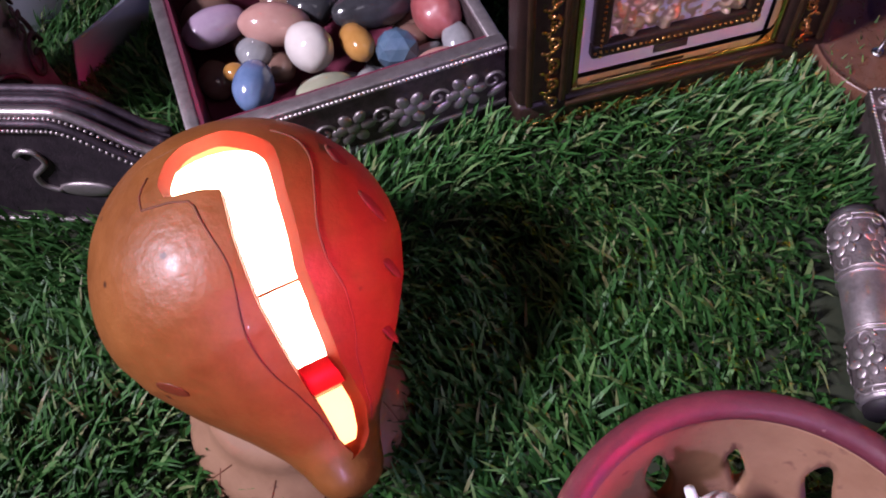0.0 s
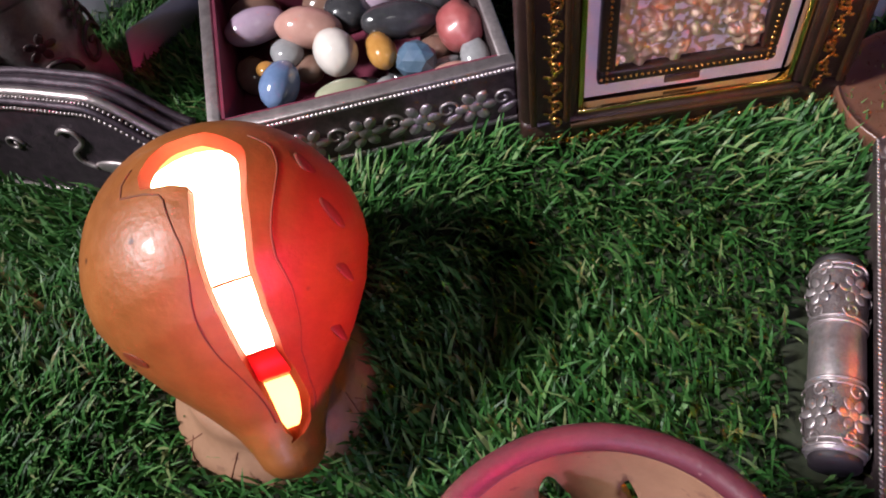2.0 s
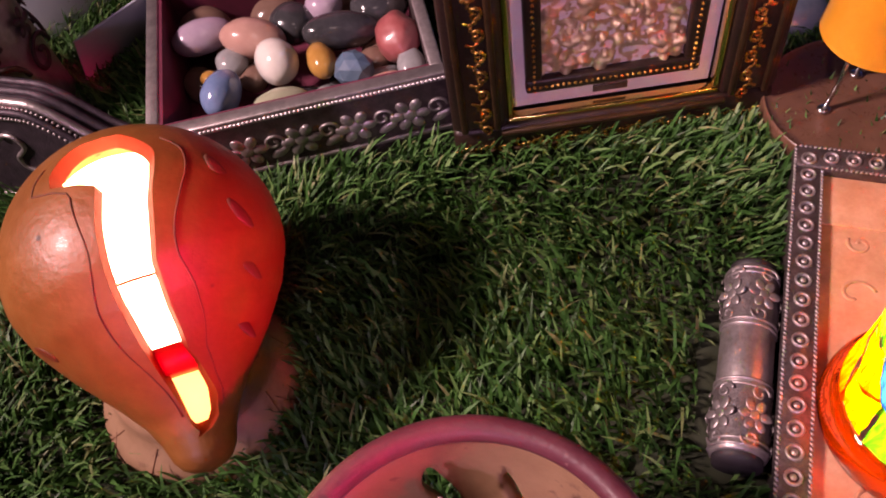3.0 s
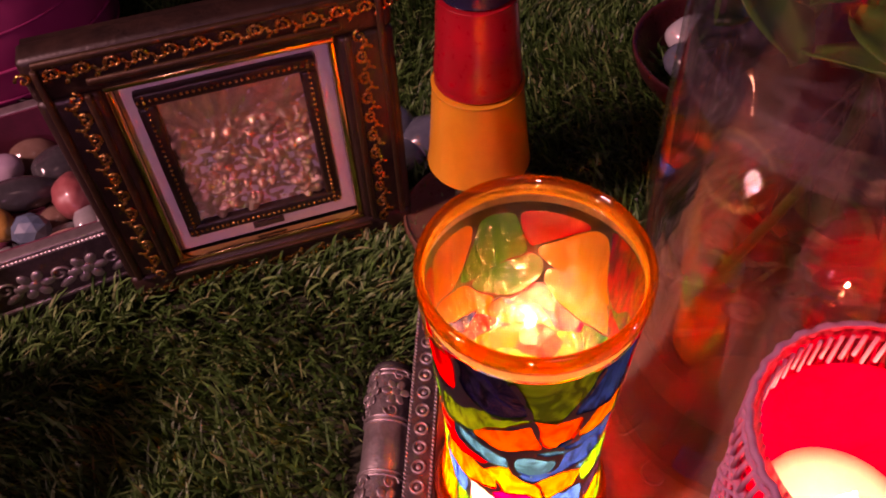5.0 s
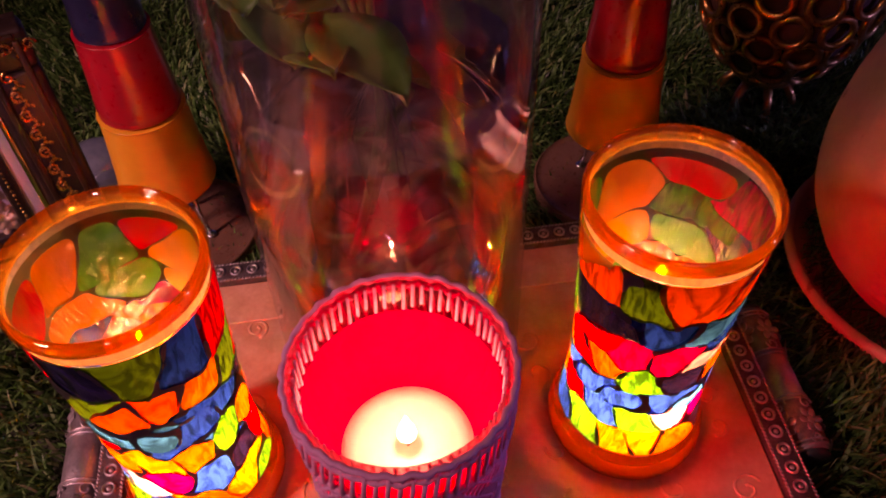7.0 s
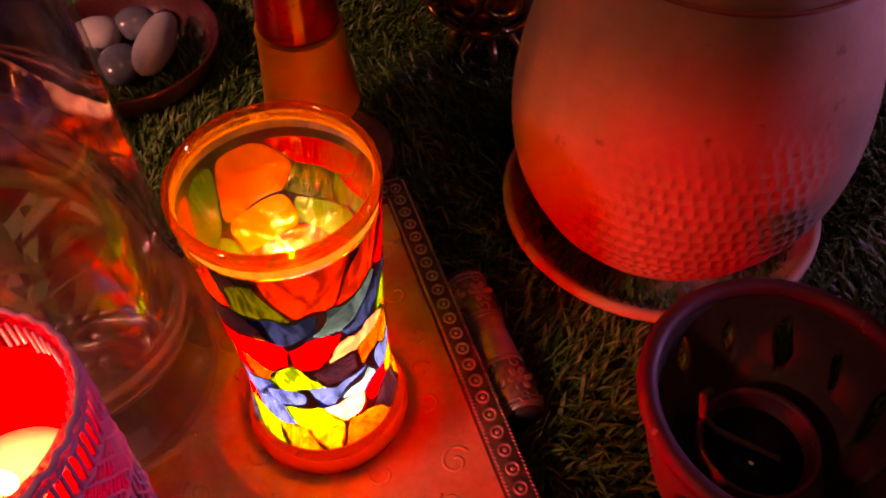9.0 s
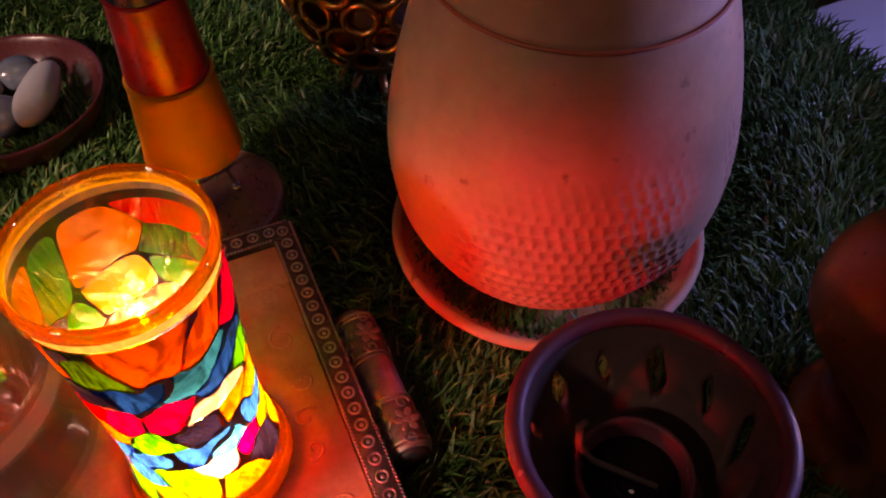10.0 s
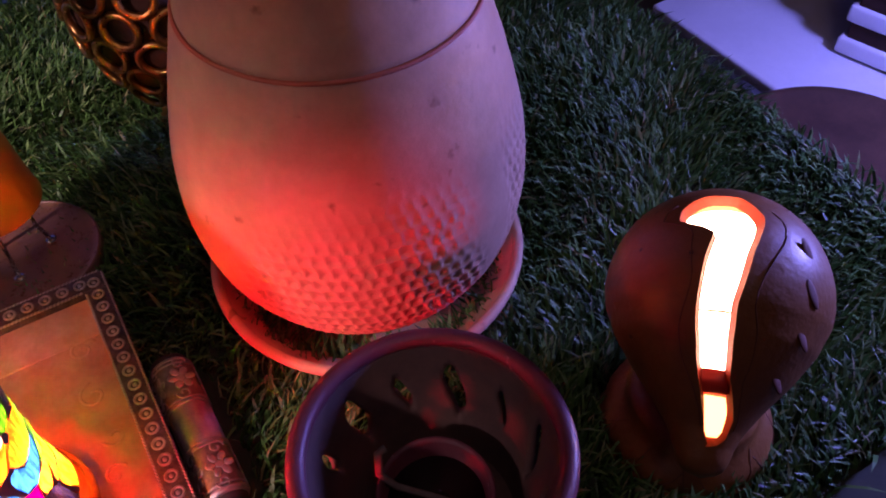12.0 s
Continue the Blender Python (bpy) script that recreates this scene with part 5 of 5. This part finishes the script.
    cup = lathe([(0.019, 0.034), (0.0245, 0.045), (0.0265, 0.060), (0.0255, 0.063), (0.0235, 0.060), (0.021, 0.046), (0.0, 0.043)], 48)
    part("oil_cup", cup, CLAY_RED, g, "inner ring cup for oil")
    part("oil", lathe([(0, 0.051), (0.0222, 0.051), (0, 0.0512)], 40), OIL, g, "dark lamp oil")
    if wick_cotton:
        for k in range(5):
            part("cotton_tuft", moved(ball(0.0085, 3, (1, 0.8, 0.9), 0.5, k * 2.3), pose(0.004 * math.cos(k * 2) - 0.006, 0.026 + 0.006 * math.sin(k * 3), 0.062 + 0.006 * k)), COTTON, g, "loose white cotton")
        part("wick_twist", tube([(0.0, 0.01, 0.052), (-0.004, 0.02, 0.06), (-0.008, 0.03, 0.088), (-0.01, 0.034, 0.094)], 0.003, 8, 0.5), COTTON, g)
    else:
        part("wick_twist", tube([(0.008, -0.008, 0.052), (-0.002, 0.004, 0.053), (-0.012, 0.014, 0.056), (-0.0165, 0.0195, 0.064), (-0.013, 0.026, 0.0685), (-0.009, 0.0265, 0.0685)], 0.0015, 8, 1.4), WICK, g, "curled cotton wick")
    return g


pierced_bowl(pose(0.246, 0.153, 0.006, 0, 0, 10), True)
pierced_bowl(pose(0.773, 0.150, -0.002, 0, 0, 0), False)


# ---- big clay pot and saucer ----
POT = (0.833, 0.3195)
saucer = thing("plant_saucer", pose(*POT, 0.0005), "round red clay saucer under the big pot", "saucer")
part("dish", lathe(smooth_profile([(0.0, 0.004), (0.068, 0.004), (0.074, 0.007), (0.087, 0.0185), (0.0905, 0.018), (0.083, 0.004), (0.07, 0.0), (0.0, 0.0)], 4), 96), CLAY, saucer)
part("rim", tube([(0.0905 * math.cos(2 * math.pi * k / 96), 0.0905 * math.sin(2 * math.pi * k / 96), 0.0205) for k in range(97)], 0.0034, 10, caps=False), CLAY, saucer, "rounded clay rim")
pot = thing("clay_pot", pose(*POT, 0.0045), "large unglazed clay pot with pecked texture and one groove", "pot")


def pot_radius(z):
    pts = [(0.0, 0.050), (0.012, 0.062), (0.03, 0.0755), (0.055, 0.087), (0.085, 0.0915), (0.115, 0.0895), (0.15, 0.0820), (0.185, 0.0720), (0.215, 0.062), (0.24, 0.0570), (0.262, 0.0585), (0.275, 0.064)]
    for i in range(len(pts) - 1):
        if z <= pts[i + 1][0]:
            p0, p1, p2, p3 = pts[max(i - 1, 0)], pts[i], pts[i + 1], pts[min(i + 2, len(pts) - 1)]
            t = (z - p1[0]) / (p2[0] - p1[0])
            a, b, c, d = p0[1], p1[1], p2[1], p3[1]
            return 0.5 * (2 * b + (c - a) * t + (2 * a - 5 * b + 4 * c - d) * t * t + (3 * b - a - 3 * c + d) * t ** 3)
    return pts[-1][1]


def pecked(a, z):
    """Depth of the comb-pecked rows on the lower belly."""
    if not 0.022 < z < 0.145:
        return 0.0
    row = math.floor(z / 0.0082)
    f = z / 0.0082 - row
    g = (a / (2 * math.pi) * 84 + 0.5 * (row % 2) + 0.25 * f + 0.12 * math.sin(row * 2.3)) % 1.0
    n = noise.noise((math.cos(a) * 3, math.sin(a) * 3, z * 25))
    # worked in patches: one broad, one narrow and higher
    turn = (math.degrees(a) + 116 + 180) % 360 - 180
    patch = max(min(1, max(0, (43 - abs(turn) + 14 * n) / 12)), min(1, max(0, (17 - abs(turn - 66) + 10 * n) / 8)) * (z > 0.05))
    fade = min(1, (0.145 - z) / 0.045) * min(1, (z - 0.022) / 0.012) * (0.8 + 0.5 * n) * patch
    return -0.0027 * fade * (1 - f) ** 0.7 * (0.1 + 0.9 * max(0.0, math.sin(math.pi * g)) ** 0.6) * (g < 0.86)


bm = bmesh.new()
NS, NZ = 520, 215
rings = []
for j in range(NZ + 1):
    z = 0.275 * j / NZ
    ring = []
    for k in range(NS):
        a = 2 * math.pi * k / NS
        r = pot_radius(z) + pecked(a, z) - (0.0011 * math.exp(-((z - 0.194) / 0.0016) ** 2)) + 0.0002 * math.sin(z * 2600) * (z > 0.11)
        ring.append(bm.verts.new((r * math.cos(a), r * math.sin(a), z)))
    rings.append(ring)
for j in range(10):
    z = 0.275 - 0.02 * j
    rings.append([bm.verts.new(((pot_radius(z) - 0.006) * math.cos(2 * math.pi * k / NS), (pot_radius(z) - 0.006) * math.sin(2 * math.pi * k / NS), z)) for k in range(NS)])
for a, b in zip(rings, rings[1:]):
    for k in range(NS):
        j = (k + 1) % NS
        bm.faces.new((a[k], a[j], b[j], b[k]))
bm.faces.new(rings[0][::-1])
part("pot_body", bm, CLAY, pot)
part("groove", tube([((pot_radius(0.194) - 0.0001) * math.cos(a), (pot_radius(0.194) - 0.0001) * math.sin(a), 0.194) for a in [2 * math.pi * k / 96 for k in range(97)]], 0.0011, 6, caps=False), CLAY_GROOVE, pot, "reddish incised groove")


# ---- brass openwork holder ----
def brass_holder(m):
    g = thing("brass_holder", m, "brass openwork candle holder with scale-shaped rings on short legs", "candle holder")
    part("inner_bowl", lathe(smooth_profile([(0.0, 0.026), (0.014, 0.026), (0.03, 0.04), (0.043, 0.065), (0.048, 0.095), (0.044, 0.12), (0.041, 0.12), (0.045, 0.095), (0.04, 0.067), (0.027, 0.044), (0.0, 0.032)], 4), 48), BROWN, g, "dark bowl behind the rings")
    me = None
    for row in range(5):
        z = 0.046 + 0.017 * row
        r = [0.0345, 0.0425, 0.0475, 0.0492, 0.0485][row]
        n = 13
        for k in range(n):
            a = 360 / n * (k + 0.5 * (row % 2))
            pts = [(0.0085 * math.cos(t), 0, 0.0085 * math.sin(t)) for t in [2 * math.pi * i / 20 for i in range(21)]]
            if me is None:
                me = bpy.data.meshes.new("scale_ring")
                b = tube(pts, 0.0020, 8, caps=False)
                b.to_mesh(me)
                b.free()
                me.materials.append(BRASS)
                for f in me.polygons:
                    f.use_smooth = True
            ob = new("scale_ring", me)
            ob.parent = g
            ob.matrix_basis = pose(0, 0, z, 0, 0, a) @ pose(0, -r - 0.001, 0, 18 - 8 * row)
    part("collar", lathe(smooth_profile([(0.012, 0.018), (0.019, 0.022), (0.020, 0.027), (0.015, 0.031), (0.022, 0.036)], 4), 40), BRASS, g)
    for k in range(7):
        a = 2 * math.pi * k / 7
        part("leg", tube([(0.012 * math.cos(a), 0.012 * math.sin(a), 0.022), (0.020 * math.cos(a), 0.020 * math.sin(a), 0.012), (0.025 * math.cos(a), 0.025 * math.sin(a), 0.002)], 0.003, 8, 0.7), BRASS, g, "short splayed brass leg")
    return g


brass_holder(pose(0.803, 0.508, 0.0) @ Matrix.Scale(1.24, 4))


# ---- things at the back ----
dark_bowl = thing("dark_bowl", pose(0.557, 0.578, 0.0), "dark red bowl holding pale stones and a white crystal", "bowl")
part("bowl_wall", lathe(smooth_profile([(0.0, 0.001), (0.04, 0.001), (0.058, 0.014), (0.066, 0.032), (0.063, 0.033), (0.054, 0.016), (0.036, 0.006), (0.0, 0.006)], 4), 56), surface("dark_red_glaze", (0.06, 0.012, 0.014), (0.10, 0.02, 0.022), 30, 0.3), dark_bowl)
CRYSTAL = stone_skin("white_crystal_skin", (0.42, 0.42, 0.43), (0.55, 0.55, 0.56), 0.35)
BLUEGREY = stone_skin("blue_grey_skin", (0.07, 0.09, 0.12), (0.15, 0.17, 0.21), 0.2)
for i, (x, y, z, r, sc, turn, sk) in enumerate([(0.585, 0.592, 0.032, 0.019, (0.7, 1.7, 0.6), -25, CRYSTAL), (0.545, 0.622, 0.028, 0.017, (1.2, 0.9, 0.8), 10, CRYSTAL), (0.558, 0.588, 0.025, 0.016, (1, 1.1, 0.8), 0, BLUEGREY), (0.535, 0.596, 0.026, 0.015, (1, 1, 0.8), 60, BLUEGREY), (0.575, 0.628, 0.028, 0.014, (1.2, 1, 0.8), 0, BLUEGREY)]):
    tagged(part("pale_stone", ball(r, 3, sc, 0.08, i * 5.1), sk, at=pose(x - 0.008, y - 0.022, z, 0, 0, turn)), "pale polished stone heaped in the dark bowl", "stone", "stones in the dark bowl")
for i, (x, y, r) in enumerate([(0.352, 0.52, 0.018), (0.33, 0.505, 0.015), (0.318, 0.53, 0.02), (0.868, 0.46, 0.014)]):
    tagged(part("pebble", ball(r, 3, (1.2, 1, 0.7), 0.06, i * 2.9), BLUEGREY, at=pose(x, y, r * 0.65)), "grey blue pebble lying on the grass", "stone")

cloth = part("printed_cloth", box(0.56, 0.02, 0.34, (0, 0, 0), 0.004), BLUE_CLOTH, at=pose(0.60, 0.75, 0.0, -8, 0, 0))
tagged(cloth, "blue printed cloth with pale leaves hanging behind the grass", "cloth")
lantern = thing("pink_lantern", pose(0.045, 0.60, 0.0), "round deep pink paper lantern behind the stone tray", "lantern")
part("paper_globe", lathe(smooth_profile([(0.0, 0.002), (0.04, 0.002), (0.075, 0.03), (0.09, 0.075), (0.08, 0.12), (0.05, 0.15), (0.03, 0.152)], 5), 56), PINK, lantern)
for z, r in ((0.03, 0.0755), (0.052, 0.0855), (0.075, 0.0905), (0.098, 0.0872), (0.12, 0.0805), (0.138, 0.066)):
    part("hoop", tube([(r * math.cos(2 * math.pi * k / 64), r * math.sin(2 * math.pi * k / 64), z) for k in range(65)], 0.0012, 6, caps=False), PINK, lantern)
part("rim", tube([(0.03 * math.cos(2 * math.pi * k / 40), 0.03 * math.sin(2 * math.pi * k / 40), 0.152) for k in range(41)], 0.002, 8, caps=False), BROWN, lantern, "dark wire rim")
twig = thing("bare_twig", pose(0.095, 0.525, 0.0), "dark bare twig in front of the pink lantern", "twig")
part("twig_stem", tube([(0.02, 0.0, 0.0), (0.015, 0.0, 0.05), (0.0, 0.01, 0.1), (-0.02, 0.012, 0.15)], 0.0035, 8, 0.5), BARK, twig)
for k in range(6):
    z = 0.04 + 0.018 * k
    part("side_shoot", tube([(0.012 - 0.004 * k, 0.004, z), (-0.012 - 0.004 * k, 0.0, z + 0.012), (-0.035 - 0.003 * k, -0.004, z + 0.006 + 0.003 * k)], 0.0016, 6, 0.4), BARK, twig)

# beyond the right edge of the mat
cabinet = thing("white_cabinet", pose(1.66, 0.27, GROUND_Z), "low white painted cabinet standing beyond the table", "cabinet")
part("body", box(0.46, 0.72, 0.21, (0, 0, 0), 0.002), WHITE_PAINT, cabinet)
part("top", box(0.49, 0.75, 0.018, (0, 0, 0.212), 0.004), WHITE_PAINT, cabinet)
for s in (-1, 1):
    door = part("door", box(0.012, 0.34, 0.18, (-0.237, s * 0.178, 0.015), 0.003), WHITE_PAINT, cabinet)
    part("knob", moved(ball(0.008, 2), pose(-0.25, s * 0.03, 0.12)), STEEL, door, "small metal knob")
drum = thing("brown_stool", pose(1.272, 0.265, GROUND_Z - 0.105), "round dark brown stool beside the grass mat", "stool")
part("stool_top", lathe(smooth_profile([(0.0, 0.40), (0.11, 0.40), (0.122, 0.408), (0.122, 0.422), (0.112, 0.43), (0.09, 0.424), (0.0, 0.420)], 4), 64), BROWN, drum)
part("stool_body", lathe([(0.09, 0.0), (0.098, 0.2), (0.108, 0.40)], 48), BROWN, drum)
crate = thing("slatted_crate", pose(1.60, 0.385, GROUND_Z + 0.2305, 0, 0, 14), "white slatted crate with dark gaps on the cabinet", "crate")
part("crate_core", box(0.12, 0.15, 0.2, (0, 0, 0), 0.003), BROWN, crate)
for k in range(5):
    part("slat", box(0.132, 0.162, 0.02, (0, 0, 0.004 + 0.042 * k), 0.003), WHITE_PAINT, crate)
